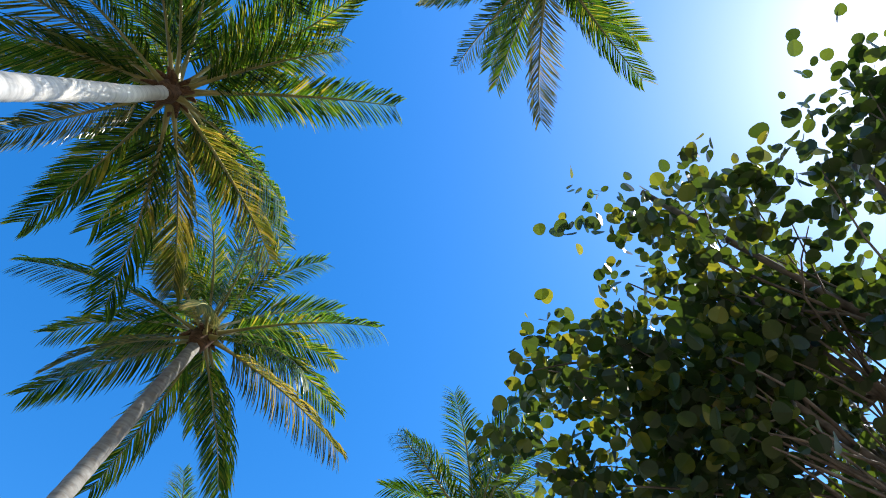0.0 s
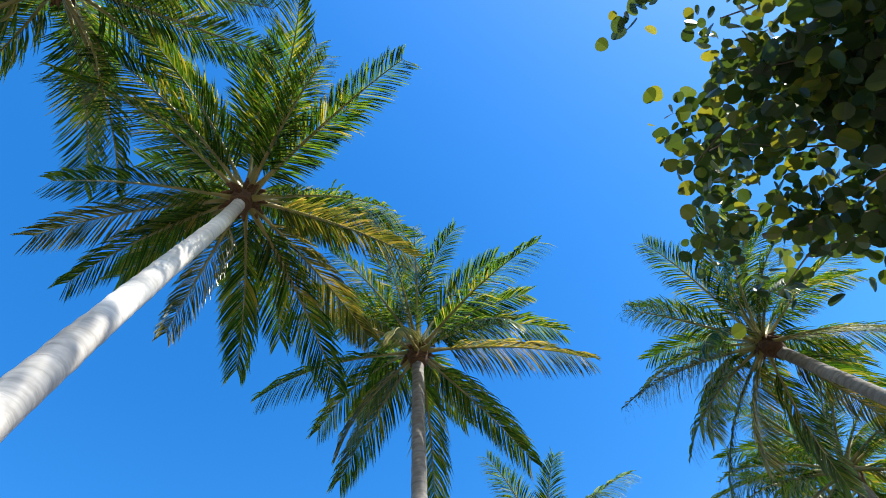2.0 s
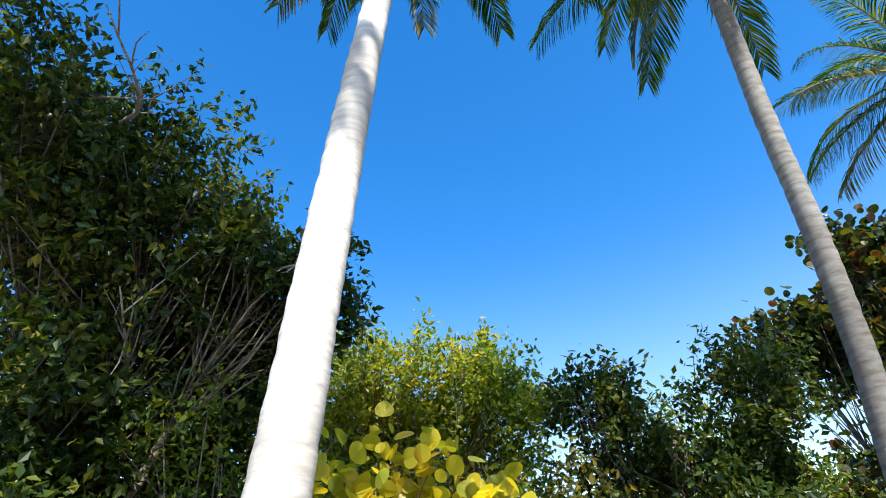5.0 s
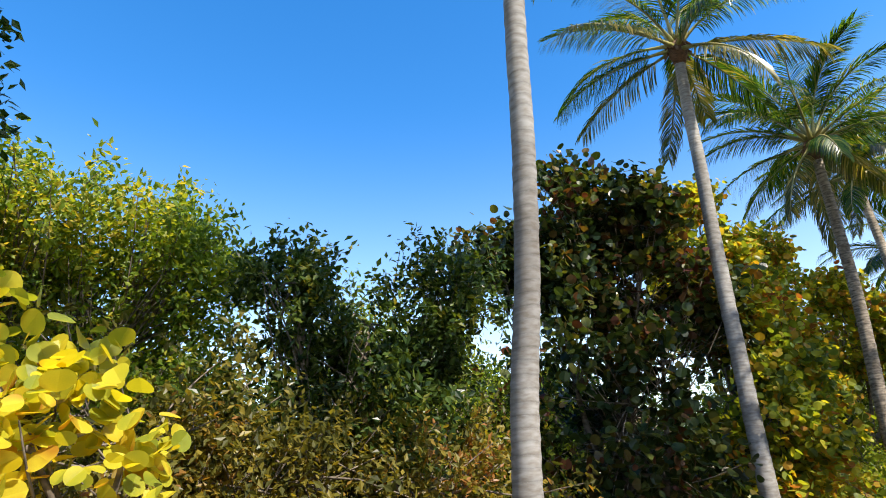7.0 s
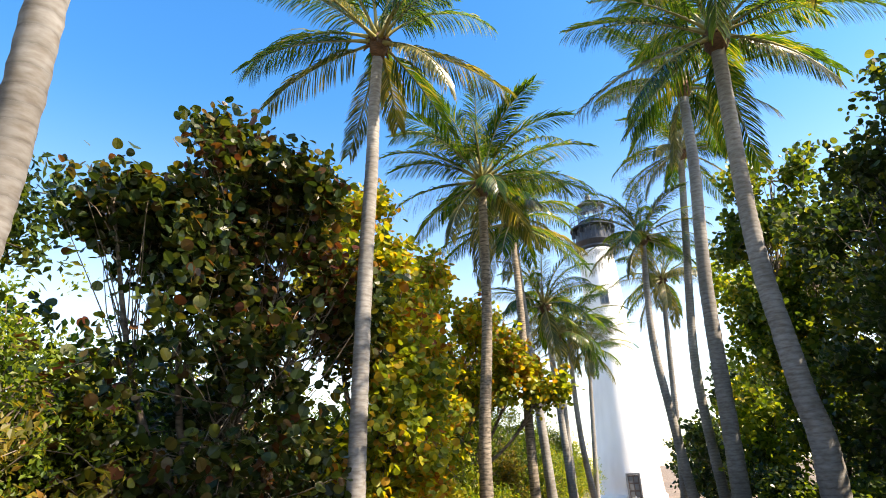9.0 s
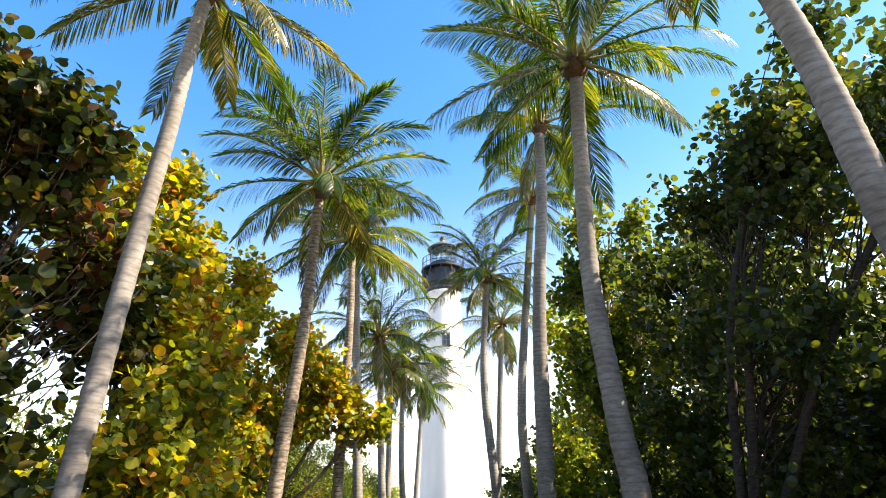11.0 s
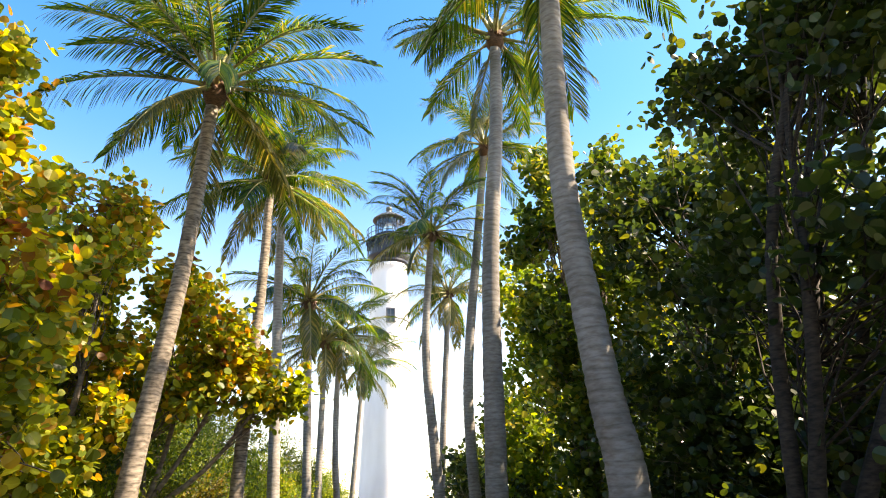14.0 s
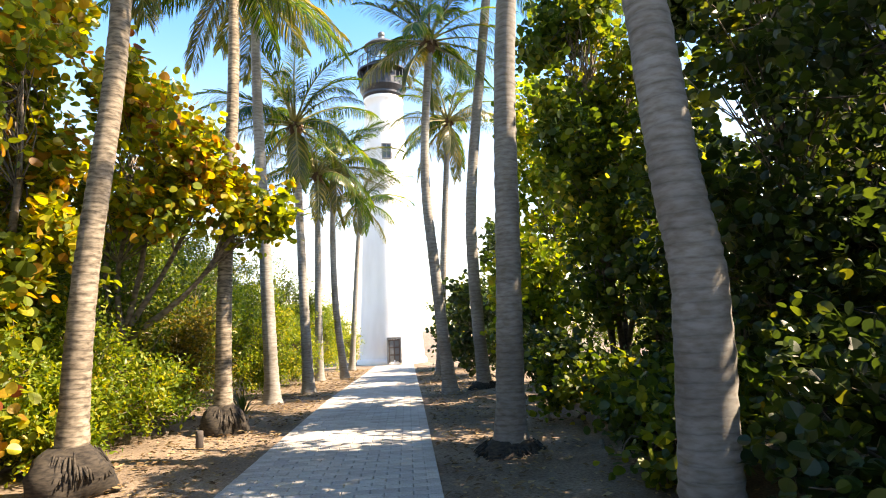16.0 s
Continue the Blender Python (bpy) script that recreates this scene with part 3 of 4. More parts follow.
    part("lens", ring([(0.28, 21.7), (0.42, 22.0), (0.45, 22.4), (0.3, 22.75)], 20), GLASS, tower)
    part("roof", ring([(1.30, 23.02), (1.34, 23.08), (1.0, 23.38), (0.6, 23.62), (0.26, 23.76), (0.22, 23.95)], 32), COPPER, tower)
    bm = bmesh.new()
    bmesh.ops.create_uvsphere(bm, u_segments=16, v_segments=10, radius=0.27, matrix=Matrix.Translation((0, 0, 24.12)))
    part("vent_ball", bm, COPPER, tower, smooth=True)
    return tower


lighthouse(-5.55, 50.0)

# ---------------------------------------------------------------- palms
GREY = "coconut palm with a ringed grey trunk beside the path"
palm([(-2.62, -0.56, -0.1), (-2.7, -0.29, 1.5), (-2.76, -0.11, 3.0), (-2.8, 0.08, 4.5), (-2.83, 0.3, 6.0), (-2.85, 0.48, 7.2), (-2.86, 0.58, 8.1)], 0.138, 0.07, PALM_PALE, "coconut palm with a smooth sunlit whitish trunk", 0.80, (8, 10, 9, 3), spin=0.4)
palm([(-5.04, 4.84, -0.1), (-4.82, 4.73, 1.2), (-4.58, 4.62, 2.4), (-4.3, 4.54, 3.4), (-3.99, 4.38, 4.6), (-3.72, 4.2, 5.8), (-3.43, 4.1, 7.3), (-3.2, 4.1, 8.9)], 0.15, 0.085, PALM_BARK, "coconut palm with a leaning ringed grey trunk", 0.82, (7, 9, 8, 4), spin=1.7)
palm([(-5.62, 10.7, -0.1), (-5.6, 10.75, 1.2), (-5.56, 10.8, 3.0), (-5.5, 10.9, 5.4), (-5.42, 10.95, 7.0), (-5.36, 10.95, 8.4), (-5.26, 10.94, 9.6)], 0.16, 0.10, PALM_BARK, GREY, 0.98, (5, 7, 7, 2), spin=2.2)
palm([(-5.35, 15.96, 0.2), (-5.29, 16.0, 2.4), (-5.05, 16.1, 5.3), (-4.88, 16.0, 8.75)], 0.17, 0.11, PALM_BROWN, "coconut palm with a brown ringed trunk on a root mound", 1.08, (10, 10, 6, 2), boss=0.3, spin=0.9)
palm([(-5.21, 19.96, 0.15), (-5.25, 20.1, 2.7), (-5.26, 20.5, 6.6), (-5.36, 20.8, 9.6)], 0.16, 0.10, PALM_BROWN, "coconut palm with a pale foot on a dark root mound", 1.0, (6, 8, 8, 3), boss=0.3, spin=2.9)
palm([(-5.63, 24.14, -0.1), (-5.86, 24.3, 3.85), (-6.14, 24.5, 8.4), (-6.2, 24.5, 11.4)], 0.19, 0.115, PALM_BARK, GREY, 1.1, (6, 9, 8, 3), spin=0.2)
palm([(-5.5, 27.2, -0.15), (-5.68, 27.3, 3.7), (-5.85, 27.3, 8.3)], 0.18, 0.11, PALM_BARK, GREY, 1.08, (7, 8, 7, 3), spin=1.2)
palm([(-6.55, 33.0, -0.25), (-6.55, 33.0, 3.8), (-6.5, 33.0, 8.2)], 0.18, 0.11, PALM_BARK, GREY, 1.1, (6, 8, 7, 3), spin=2.0)
palm([(-5.75, 34.2, -0.3), (-6.1, 34.2, 3.0), (-6.15, 34.2, 6.4), (-6.0, 34.2, 8.8)], 0.17, 0.11, PALM_BARK, GREY, 1.1, (6, 8, 7, 3), spin=2.6)
palm([(-6.9, 42.0, -0.4), (-6.54, 42.0, 4.5), (-6.2, 42.0, 9.0)], 0.18, 0.11, PALM_BARK, GREY, 1.1, (6, 8, 8, 4), spin=0.5)
palm([(-0.23, 17.4, -0.1), (-0.12, 17.4, 2.3), (0.04, 17.5, 5.7), (0.38, 17.6, 8.9), (0.54, 17.8, 11.3)], 0.21, 0.12, PALM_BARK, "coconut palm with a sturdy grey-brown trunk", 1.0, (5, 7, 7, 3), boss=0.22, spin=1.0)
palm([(-0.2, 26.0, -0.1), (-0.35, 25.7, 3.2), (-0.28, 25.5, 5.7), (0.31, 25.5, 10.3), (0.7, 25.5, 13.3)], 0.19, 0.12, PALM_BARK, "coconut palm with a curving grey trunk", 1.1, (6, 8, 8, 3), boss=0.25, spin=2.4)
palm([(-1.15, 25.2, -0.1), (-1.43, 25.2, 3.3), (-1.59, 25.2, 6.2), (-1.32, 25.3, 9.9)], 0.18, 0.105, PALM_BARK, "coconut palm with a gently bowed grey trunk", 0.95, (7, 9, 7, 3), spin=1.3)
palm([(-1.75, 34.5, -0.3), (-1.34, 34.0, 4.9), (-0.89, 34.0, 10.6)], 0.19, 0.11, PALM_BARK, GREY, 1.15, (6, 9, 8, 4), spin=1.5)
palm([(0.80, 13.4, -0.1), (0.82, 13.4, 0.6), (0.88, 13.4, 1.9), (0.80, 13.4, 2.6), (0.73, 13.4, 3.6), (0.66, 13.4, 4.8), (0.70, 13.4, 6.3), (0.90, 13.4, 9.4)], 0.235, 0.13, PALM_BARK, "coconut palm with a thick leaning grey trunk", 1.05, (6, 8, 8, 3), spin=0.8)
palm([(2.55, 8.6, -0.1), (2.2, 8.75, 3.4), (1.95, 8.8, 6.0), (1.12, 8.8, 9.3)], 0.17, 0.105, PALM_BARK, "coconut palm with a leaning trunk behind the sea grape", 0.95, (7, 9, 9, 4), spin=2.0)
palm([(-1.6, -3.1, -0.1), (-1.9, -2.8, 3.5), (-2.4, -2.46, 6.75), (-2.67, -2.31, 8.9)], 0.13, 0.09, PALM_BARK, "coconut palm with a leaning trunk", 0.82, (6, 8, 7, 3), spin=0.6)
palm([(2.8, -2.9, -0.1), (2.5, -2.4, 4.0), (1.5, -1.05, 9.6)], 0.14, 0.09, PALM_BARK, "coconut palm with drooping green fronds", 0.72, (5, 6, 6, 2), spin=1.4)

# ---------------------------------------------------------------- trees and shrubs
GRAPE_ONE = leaf_material("sea_grape_leaf_single", [(0.1, (0.016, 0.034, 0.012)), (0.5, (0.03, 0.06, 0.016)), (0.8, (0.09, 0.12, 0.02)), (0.97, (0.2, 0.18, 0.03))], 0.34, 0.33, single=True)
YELLOW_ONE = leaf_material("sea_grape_leaf_yellow_single", [(0.1, (0.22, 0.26, 0.03)), (0.45, (0.46, 0.43, 0.032)), (0.75, (0.56, 0.47, 0.04)), (0.95, (0.34, 0.17, 0.02))], 0.42, 0.34, single=True)
# over the start, beside the path
leafy_tree("sea_grape_tree", (4.4, 2.8, 0), [((2.05, 1.5, 5.1), (0.85, 0.85, 0.7), 46), ((1.5, 0.95, 5.75), (0.35, 0.4, 0.4), 9), ((2.6, 0.45, 5.3), (0.6, 0.6, 0.55), 21), ((1.3, 2.1, 5.1), (0.6, 0.7, 0.55), 22), ((2.15, 2.2, 4.3), (0.9, 0.9, 0.6), 39), ((1.75, 1.75, 4.7), (0.7, 0.8, 0.6), 34), ((2.0, 2.9, 4.0), (0.9, 0.8, 0.6), 34), ((0.62, 2.75, 4.8), (0.4, 0.4, 0.3), 6), ((2.7, 1.3, 4.6), (0.8, 0.8, 0.7), 39), ((1.5, 2.6, 4.4), (0.6, 0.7, 0.6), 22), ((3.2, 2.4, 5.2), (1.0, 1.2, 0.9), 39)], GRAPE_DARK, "sea grape tree with round dark green leaves, backlit", leaf=0.098, clump=0.22, per=15, trunk_r=0.06, singles=(1.0, 1.6, 4.2), mat_single=GRAPE_ONE)
# right side of the path
leafy_tree("sea_grape_tree", (4.6, 7.4, 0), [((4.4, 7.0, 2.2), (1.4, 1.8, 1.9), 110), ((5.0, 7.8, 4.4), (1.5, 2.0, 1.3), 110)], GRAPE_DARK, "dense dark sea grape tree beside the path", leaf=0.16)
leafy_tree("sea_grape_tree", (1.85, 12.7, 0), [((2.6, 12.0, 5.4), (1.1, 1.5, 1.3), 81), ((2.7, 12.6, 3.2), (1.1, 1.6, 1.4), 95), ((4.0, 12.4, 6.4), (1.6, 1.9, 1.4), 81), ((4.2, 11.6, 3.4), (1.6, 1.8, 1.9), 95), ((3.3, 11.4, 6.9), (1.1, 1.2, 1.1), 54), ((4.4, 10.4, 5.6), (1.2, 1.3, 1.4), 61), ((3.4, 13.6, 1.6), (1.4, 1.6, 1.2), 47)], GRAPE_DARK, "dense dark sea grape tree shading the path", leaf=0.10, per=24, clump=0.28, trunk_r=0.12, stems=2, wood=ROOTS)
leafy_tree("sea_grape_tree", (3.4, 16.6, 0), [((3.0, 15.8, 5.4), (1.3, 1.7, 1.6), 112), ((2.9, 16.6, 3.0), (1.2, 1.9, 1.5), 105), ((4.4, 16.8, 6.8), (1.8, 2.2, 1.5), 97), ((4.6, 16.0, 3.6), (1.6, 2.0, 2.4), 112)], GRAPE_DARK, "dense dark sea grape tree shading the path", leaf=0.12, per=22, trunk_r=0.09, stems=5)
leafy_tree("sea_grape_tree", (2.4, 21.2, 0), [((1.8, 20.8, 5.6), (0.8, 1.2, 1.5), 110), ((2.1, 20.6, 3.2), (1.1, 1.5, 1.5), 120), ((3.2, 21.6, 6.6), (1.4, 1.8, 1.5), 120), ((3.4, 20.4, 4.4), (1.4, 1.8, 2.0), 130), ((1.8, 21.0, 7.8), (0.8, 1.1, 1.2), 75), ((2.7, 21.4, 9.4), (1.1, 1.3, 1.2), 75)], GREEN_LEAF, "sea grape tree with sunlit light green leaves up a slim trunk", leaf=0.14, per=18, trunk_r=0.09, stems=4)
leafy_tree("sea_grape_tree", (1.9, 26.0, 0), [((1.4, 25.6, 2.6), (1.2, 1.8, 1.8), 130), ((2.4, 26.4, 5.2), (1.5, 2.0, 1.8), 130), ((2.0, 26.2, 8.0), (1.2, 1.5, 1.5), 90)], BRIGHT_LEAF, "sea grape tree with sunlit light green leaves", leaf=0.16, trunk_r=0.10)
leafy_tree("sea_grape_tree", (0.6, 32.0, -0.1), [((0.0, 31.6, 2.0), (1.2, 2.0, 1.8), 120), ((1.6, 32.4, 4.0), (1.6, 2.4, 2.0), 130)], GRAPE_DARK, "sea grape tree near the lighthouse", leaf=0.18)
leafy_tree("sea_grape_tree", (-0.6, 39.0, -0.3), [((-0.9, 38.6, 1.8), (1.2, 2.0, 1.8), 110), ((0.6, 39.4, 3.2), (1.6, 2.4, 2.0), 120)], GRAPE_DARK, "sea grape tree near the lighthouse", leaf=0.18)
for cx, cy, h, m in ((2.0, 13.0, 0.7, GRAPE_DARK), (1.7, 15.6, 0.7, GREEN_LEAF), (1.5, 19.0, 0.9, GRAPE_DARK), (1.2, 21.5, 1.1, GRAPE_DARK), (0.9, 25.5, 1.2, GRAPE_DARK), (2.8, 20.2, 1.6, GRAPE_DARK), (2.6, 14.6, 0.9, GRAPE_DARK), (1.35, 15.4, 0.5, GREEN_LEAF), (1.3, 17.0, 0.55, GRAPE_DARK), (0.95, 19.4, 0.6, GREEN_LEAF), (2.4, 12.3, 0.45, GRAPE_DARK), (0.9, 22.6, 0.8, GRAPE_DARK), (0.5, 28.5, 1.0, GRAPE_DARK), (3.6, 14.0, 1.5, GRAPE_DARK), (4.6, 12.8, 1.3, GRAPE_DARK), (3.3, 11.6, 0.8, GRAPE_DARK), (2.7, 17.0, 1.1, GRAPE_DARK), (1.9, 17.6, 0.7, GREEN_LEAF), (5.6, 14.6, 1.8, GRAPE_DARK), (3.8, 18.8, 1.6, GRAPE_DARK)):
    leafy_tree("shrub", (cx, cy, 0), [((cx, cy, h), (0.75, 1.1, h * 0.75), 55)], m, "low green shrub in the shade of the trees", "shrub", leaf=0.105, trunk_r=0.03, stems=2)
# extra trees set behind the right hedge to keep the sun off it
for cx, cy, h in ((7.2, 11.0, 6.0), (7.6, 15.2, 6.6), (7.4, 19.6, 6.6), (6.6, 24.4, 6.4)):
    leafy_tree("sea_grape_tree", (cx, cy, 0), [((cx, cy, h - 1.4), (1.7, 2.4, 1.4), 130), ((cx - 0.6, cy + 0.8, h - 3.6), (1.8, 2.4, 1.6), 140), ((cx, cy - 0.6, 1.8), (1.7, 2.4, 1.7), 140)], GRAPE_DARK, "tall dark sea grape tree added behind the hedge to block the sun", leaf=0.17, per=20, clump=0.32, trunk_r=0.12, stems=4)
# left side: big sea grape, turning yellow and red
leafy_tree("sea_grape_tree", (-8.0, 10.6, 0), [((-7.3, 9.6, 6.7), (1.0, 1.1, 0.9), 100), ((-6.5, 10.5, 5.9), (0.9, 1.0, 1.0), 90), ((-8.7, 8.5, 5.9), (1.1, 1.1, 0.6), 80), ((-8.0, 9.4, 5.4), (1.2, 1.3, 1.1), 110), ((-6.9, 11.0, 4.4), (1.2, 1.6, 1.3), 130), ((-7.4, 10.2, 2.4), (1.6, 2.0, 2.0), 200), ((-9.0, 8.0, 2.6), (1.4, 1.6, 2.0), 130)], GRAPE_MIXED, "large sea grape tree with dark, partly reddened leaves", leaf=0.15, trunk_r=0.13)
leafy_tree("sea_grape_tree", (-6.8, 13.6, 0), [((-6.7, 12.8, 5.2), (0.9, 1.2, 1.3), 110), ((-6.2, 13.8, 4.2), (0.9, 1.4, 1.3), 140), ((-5.9, 12.8, 2.6), (0.9, 1.5, 1.5), 150), ((-6.4, 14.4, 2.2), (0.9, 1.3, 1.5), 120), ((-7.4, 12.6, 6.6), (1.0, 1.0, 1.0), 90), ((-7.2, 13.4, 7.7), (0.8, 0.8, 0.7), 55), ((-6.3, 13.6, 5.7), (0.7, 0.9, 0.7), 60)], GRAPE_WARM, "sea grape tree with yellow, orange and red leaves", leaf=0.135, trunk_r=0.12)
leafy_tree("sea_grape_tree", (-7.4, 17.2, 0), [((-6.9, 16.9, 5.4), (0.9, 1.2, 1.2), 110), ((-7.0, 17.2, 3.8), (0.9, 1.2, 1.2), 110), ((-8.2, 17.4, 5.2), (1.3, 1.4, 2.2), 150), ((-7.2, 17.2, 7.0), (0.9, 1.1, 0.9), 70), ((-7.6, 17.0, 2.2), (1.0, 1.4, 1.2), 90)], GRAPE_WARM, "sea grape tree with yellow and orange leaves", leaf=0.135, trunk_r=0.12)
leafy_tree("sea_grape_tree", (-7.0, 19.4, 0), [((-5.9, 18.7, 5.6), (0.9, 1.1, 0.9), 90), ((-6.2, 18.8, 4.2), (1.0, 1.2, 0.8), 90), ((-5.2, 19.2, 4.4), (0.8, 0.9, 0.7), 60), ((-4.5, 19.7, 4.0), (0.55, 0.7, 0.7), 40), ((-7.0, 20.0, 5.0), (1.1, 1.3, 1.3), 90)], GRAPE_WARM, "sea grape tree with green and orange leaves over the path edge", leaf=0.135, trunk_r=0.1)
# yellow branch close by
leafy_tree("sea_grape_shrub", (-5.6, 0.9, 0), [((-5.27, 0.2, 2.68), (0.3, 0.4, 0.18), 9), ((-5.3, 0.65, 2.85), (0.3, 0.4, 0.16), 7), ((-5.28, 1.0, 2.5), (0.35, 0.45, 0.2), 12), ((-5.2, 1.15, 2.12), (0.35, 0.5, 0.16), 12), ((-5.15, 1.65, 2.0), (0.3, 0.35, 0.12), 8), ((-5.36, 0.6, 2.15), (0.35, 0.4, 0.18), 9), ((-5.3, 1.0, 1.7), (0.35, 0.5, 0.2), 8)], GRAPE_YELLOW, "low sea grape with bright yellow sunlit leaves", "shrub", leaf=0.135, trunk_r=0.03, singles=(-3.6, 1.0, 2.2), mat_single=YELLOW_ONE, clump=0.22, per=7)
# left thicket
leafy_tree("leafy_tree", (-7.2, -2.4, 0), [((-6.9, -2.1, 6.1), (1.6, 1.6, 1.6), 460), ((-6.1, -3.3, 6.9), (1.5, 1.5, 1.5), 380), ((-7.6, -2.4, 4.2), (1.6, 1.7, 1.5), 380), ((-8.0, -1.1, 4.8), (1.1, 1.2, 1.4), 280), ((-8.0, -1.4, 2.4), (1.4, 1.5, 1.5), 280), ((-6.8, -3.2, 3.2), (1.6, 1.6, 1.6), 300), ((-6.9, -0.7, 5.4), (0.9, 0.9, 0.9), 150)], DARK_LEAF, "broad green tree with bare dead branches", "tree", "small", 0.125, 0.22, 28, bare=10, trunk_r=0.12)
leafy_tree("leafy_tree", (-10.2, 1.2, 0), [((-9.5, 0.9, 5.0), (1.3, 1.2, 1.1), 260), ((-9.2, 2.7, 4.8), (1.3, 1.2, 1.0), 250), ((-9.6, 1.8, 4.0), (1.5, 1.7, 1.2), 260), ((-9.8, 0.0, 3.4), (1.6, 1.6, 1.4), 260), ((-9.0, 1.6, 2.4), (1.6, 2.0, 1.5), 300)], BRIGHT_LEAF, "sunlit yellow-green broadleaf tree", "tree", "small", 0.11, 0.22, 28, trunk_r=0.1)
leafy_tree("leafy_tree", (-8.0, 4.4, 0), [((-7.4, 3.7, 4.0), (0.5, 0.6, 0.9), 90), ((-7.3, 4.7, 3.5), (0.7, 0.8, 1.1), 140), ((-7.4, 4.2, 2.2), (1.2, 1.5, 1.3), 260), ((-6.9, 5.6, 3.8), (0.7, 0.8, 1.1), 150)], DARK_LEAF, "slender dark green broadleaf tree", "tree", "small", 0.115, 0.2, 28, trunk_r=0.07)
leafy_tree("leafy_tree", (-7.6, 2.4, 0), [((-7.3, 2.2, 1.9), (1.2, 1.5, 1.4), 260), ((-6.8, 3.6, 1.6), (1.1, 1.4, 1.3), 240), ((-6.6, 5.2, 1.5), (1.0, 1.4, 1.3), 230)], OLIVE_LEAF, "tangled olive green thicket", "thicket", "small", 0.10, 0.22, 28, trunk_r=0.05, stems=5)
leafy_tree("leafy_tree", (-6.2, -0.6, 0), [((-6.0, -0.4, 1.4), (1.1, 1.3, 1.2), 240), ((-5.4, -1.8, 1.4), (1.2, 1.3, 1.2), 220), ((-7.0, -0.9, 2.6), (1.2, 1.3, 1.2), 220)], BRIGHT_LEAF, "bright green sunlit shrub", "shrub", "small", 0.08, 0.28, 24, trunk_r=0.05)
leafy_tree("leafy_tree", (-9.0, 6.2, 0), [((-9.0, 6.0, 3.4), (1.3, 1.4, 1.6), 230), ((-8.4, 7.2, 2.4), (1.3, 1.4, 1.8), 230)], BRIGHT_LEAF, "bright green broadleaf tree", "tree", "small", 0.09, 0.3, 24)
# undergrowth along the left of the path towards the tower
for cx, cy, h, w, m in ((-7.4, 19.6, 1.6, 1.1, GREEN_LEAF), (-6.5, 19.5, 0.8, 0.7, BRIGHT_LEAF), (-8.3, 21.8, 2.4, 1.3, GREEN_LEAF), (-6.5, 17.2, 0.7, 0.7, BRIGHT_LEAF), (-8.6, 15.4, 1.6, 1.3, GREEN_LEAF), (-7.0, 16.4, 0.9, 0.9, BRIGHT_LEAF), (-6.8, 18.0, 1.1, 0.9, BRIGHT_LEAF), (-7.9, 17.2, 2.0, 1.2, GREEN_LEAF), (-6.9, 21.6, 1.2, 0.9, OLIVE_LEAF), (-7.6, 23.2, 1.8, 1.2, GREEN_LEAF), (-6.9, 25.6, 1.2, 0.8, BRIGHT_LEAF), (-7.6, 28.0, 1.9, 1.3, BRIGHT_LEAF), (-7.0, 30.6, 1.2, 0.9, BRIGHT_LEAF), (-8.2, 33.5, 2.2, 1.5, GREEN_LEAF), (-7.5, 37.0, 1.6, 1.2, BRIGHT_LEAF), (-8.8, 40.5, 2.2, 1.6, BRIGHT_LEAF), (-7.8, 44.0, 1.5, 1.1, BRIGHT_LEAF), (-9.4, 20.5, 2.6, 1.6, GREEN_LEAF), (-10.2, 26.0, 3.0, 1.9, GREEN_LEAF), (-11.0, 33.0, 3.4, 2.2, GREEN_LEAF)):
    z = ground_height(cy)
    leafy_tree("shrub", (cx, cy, z), [((cx, cy, h + z), (w, w * 1.4, h * 0.95), int(170 * w * h) + 80)], m, "leafy green shrub along the path edge", "shrub", "small", 0.095, 0.2, 28, trunk_r=0.035, group="undergrowth")
# far woods that close the view at either side
for cx, cy, r in ((12, 6, 3.2), (11, 14, 3.4), (10.5, 22, 3.4), (9.5, 31, 3.6), (8, 40, 3.6), (-15, -4, 3.0), (-16, 4, 3.0), (-15, 12, 3.2), (-14.5, 20, 3.4), (-16, 29, 3.6), (-16, 39, 3.8), (-4, -12, 3.2), (5, -10, 3.2), (-12, -9, 3.2), (12, -4, 3.2), (-12, 7.5, 2.2), (-11.6, 12.5, 2.2), (-12.6, 2.0, 2.2)):
    leafy_tree("woodland", (cx, cy, ground_height(cy)), [((cx, cy, 2.4), (r, r * 1.4, 2.3), 420)], GREEN_LEAF, "dense green coastal woodland", "woodland", "small", 0.2, 0.5, 18, trunk_r=0.12)


# ---------------------------------------------------------------- small things
def spiky_plant(x, y):
    plant = tagged(new("spiky_plant"), "dark green clump of sword-shaped leaves beside the palm", "plant")
    plant.location = (x, y, ground_height(y))
    for k in range(46):
        a, e = rng.uniform(0, 6.28), rng.uniform(0.5, 1.4)
        d = np.array((math.cos(a) * math.cos(e), math.sin(a) * math.cos(e), math.sin(e)))
        s = np.array((-math.sin(a), math.cos(a), 0)) * 0.016
        ln = rng.uniform(0.5, 0.85)
        q = d * ln * 0.5
        t = d * ln - np.array((0, 0, 0.12))
        piece("blade", mesh_of("blade", [-s, s, q + s, q - s, t], [(0, 1, 2, 3), (3, 2, 4)], GRAPE_DARK, False), plant)
    return plant


spiky_plant(-5.55, 21.8)


def wooden_stump(x, y):
    stump = tagged(new("wooden_stump"), "short dark weathered wooden post in the soil", "post")
    stump.location = (x, y, 0)
    verts, faces = [], []
    tube([(0, 0, -0.2), (0, 0, 0.2), (0.01, 0, 0.27)], [0.06, 0.058, 0.05], 10, verts, faces, 0.12)
    piece("post", mesh_of("post", verts, faces, POST_WOOD), stump)
    return stump


wooden_stump(-4.95, 18.4)

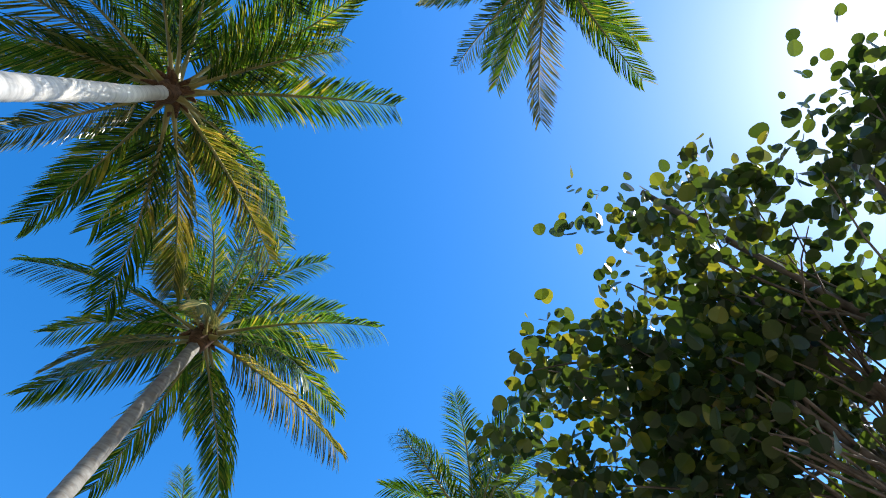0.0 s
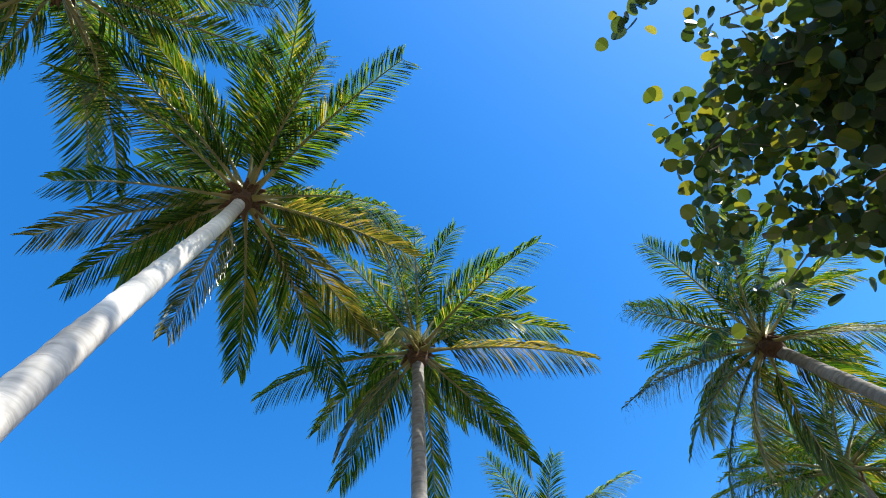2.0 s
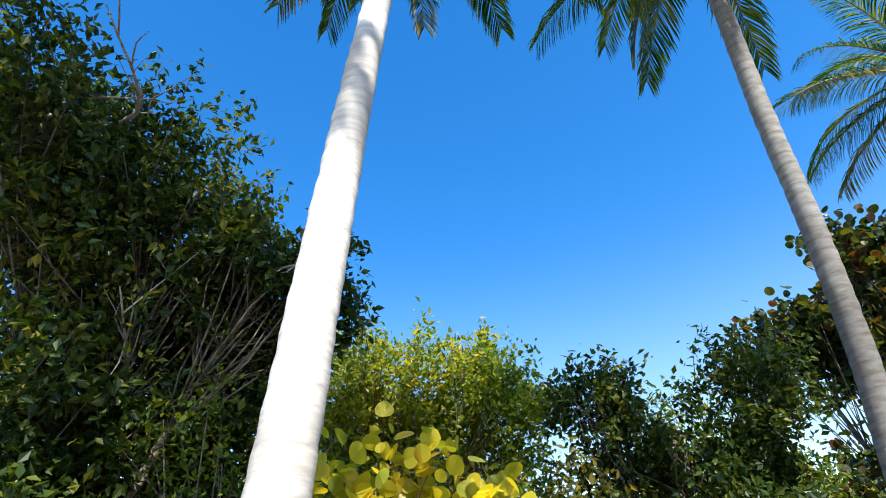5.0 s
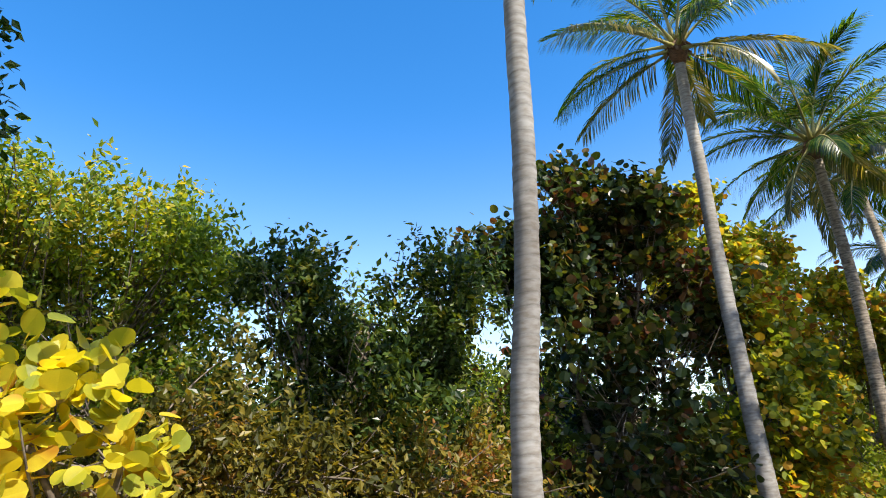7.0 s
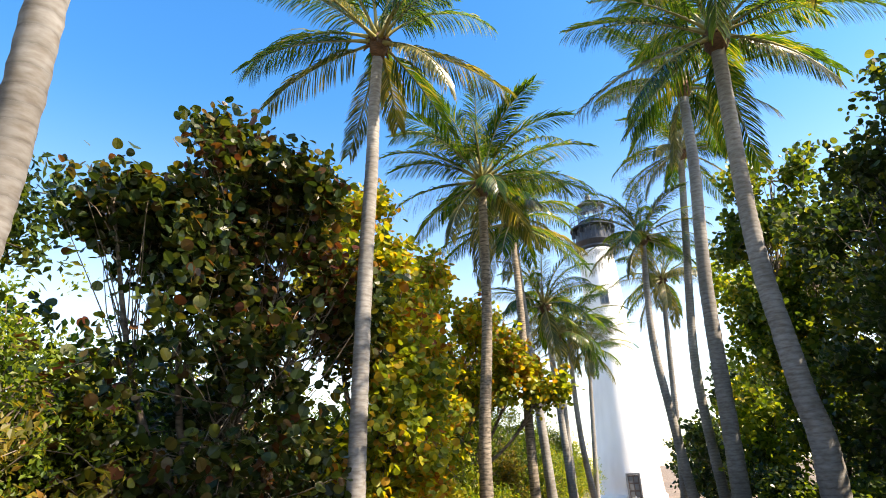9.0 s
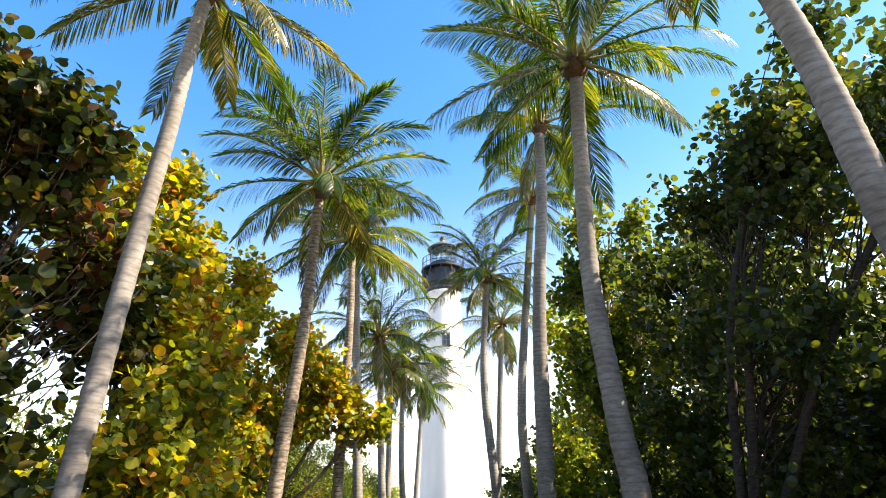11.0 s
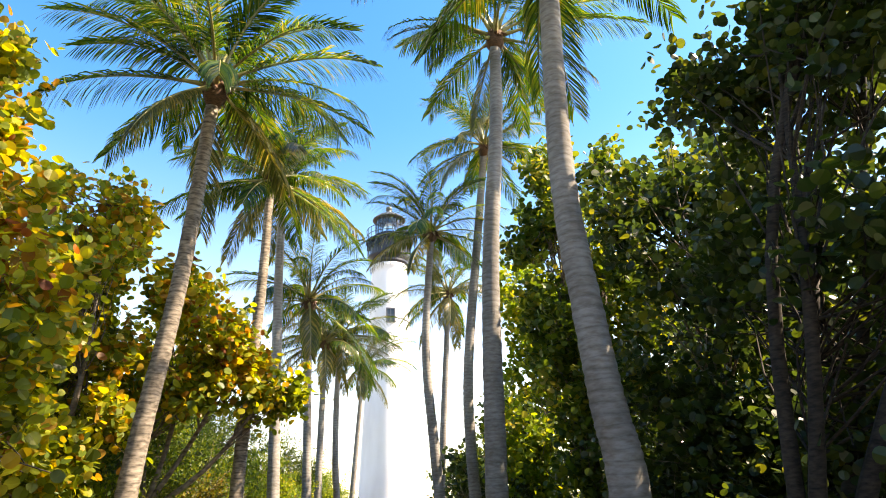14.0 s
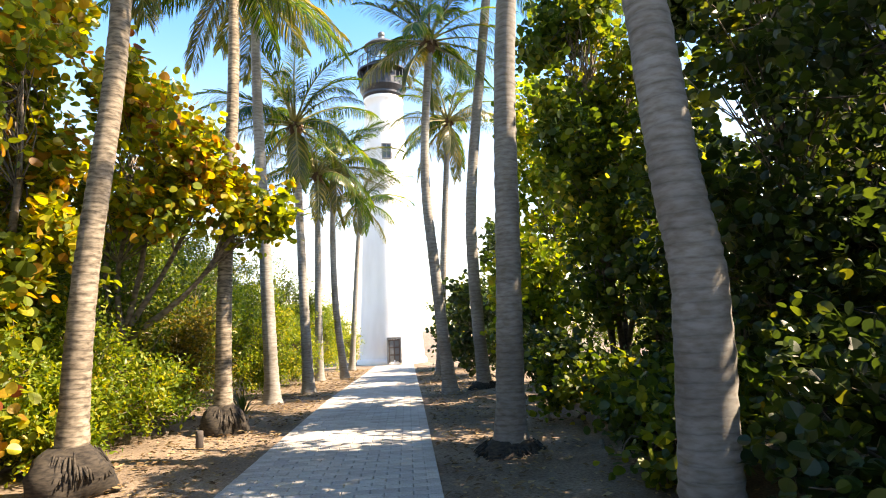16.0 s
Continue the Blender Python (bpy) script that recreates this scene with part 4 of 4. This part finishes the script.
# ---------------------------------------------------------------- pavers
PAVE_L, PAVE_W, GAP = 0.30, 0.15, 0.008


def paver_mesh(name):
    bm = bmesh.new()
    a, b, h, c = PAVE_L / 2 - GAP / 2, PAVE_W / 2 - GAP / 2, 0.03, 0.006
    rows = [[bm.verts.new((sx * (a - i), sy * (b - i), z)) for sx, sy in ((-1, -1), (1, -1), (1, 1), (-1, 1))] for z, i in ((-h, 0), (h - c, 0), (h, c))]
    for p, q in zip(rows, rows[1:]):
        for k in range(4):
            bm.faces.new((p[k], p[(k + 1) % 4], q[(k + 1) % 4], q[k]))
    bm.faces.new(rows[-1])
    me = bpy.data.meshes.new(name)
    bm.to_mesh(me)
    bm.free()
    return me


def build_path():
    bed = []
    faces = []
    ys = np.arange(-14, 47.1, 1.0)
    for y in ys:
        for s in (-1, 1):
            bed.append((path_centre(y) + s * (PATH_HALF + 0.01), y, ground_height(y) - 0.012))
    for k in range(len(ys) - 1):
        faces.append((2 * k, 2 * k + 1, 2 * k + 3, 2 * k + 2))
    path = piece("pavement", mesh_of("pavement", bed, faces, SOIL, False))
    tagged(path, "straight path of pale grey concrete pavers", "path", kind="structure")
    one = paver_mesh("paver")
    one.materials.append(PAVER)
    turn = math.atan(0.087)
    slots = []
    rows = int(60 / PAVE_W)
    for j in range(rows):
        y = -13.5 + j * PAVE_W
        cols = int(round(2 * PATH_HALF / PAVE_L))
        shift = 0.5 * (j % 2)
        for i in range(cols + (j % 2)):
            u = -PATH_HALF + (i + 0.5 - shift) * PAVE_L
            if abs(u) > PATH_HALF - 0.1:
                u = math.copysign(PATH_HALF - 0.075, u)
                w = 0.5
            else:
                w = 1.0
            slots.append((path_centre(y) + u, y - 0.087 * u * -1, w))
    near = [s for s in slots if 13.6 < s[1] < 18.2][:300]
    chosen = set(near)
    for x, y, w in near:
        piece("paver", one, path, at=Matrix.LocRotScale((x, y, ground_height(y) - 0.015 + rng.normal(0, 0.0015)), Euler((rng.normal(0, 0.004), rng.normal(0, 0.004), turn)), (w, 1, 1)))
    verts, faces = [], []
    base = np.array([v.co for v in one.vertices])
    polys = [tuple(p.vertices) for p in one.polygons]
    c, s = math.cos(turn), math.sin(turn)
    for x, y, w in slots:
        if (x, y, w) in chosen:
            continue
        b = len(verts)
        z = ground_height(y) - 0.015 + rng.normal(0, 0.0015)
        for v in base:
            verts.append((x + v[0] * w * c - v[1] * s, y + v[0] * w * s + v[1] * c, z + v[2]))
        faces += [tuple(b + k for k in p) for p in polys]
    tagged(piece("paver_field", mesh_of("paver_field", verts, faces, PAVER_FAR, False), path), kind="stuff")


build_path()
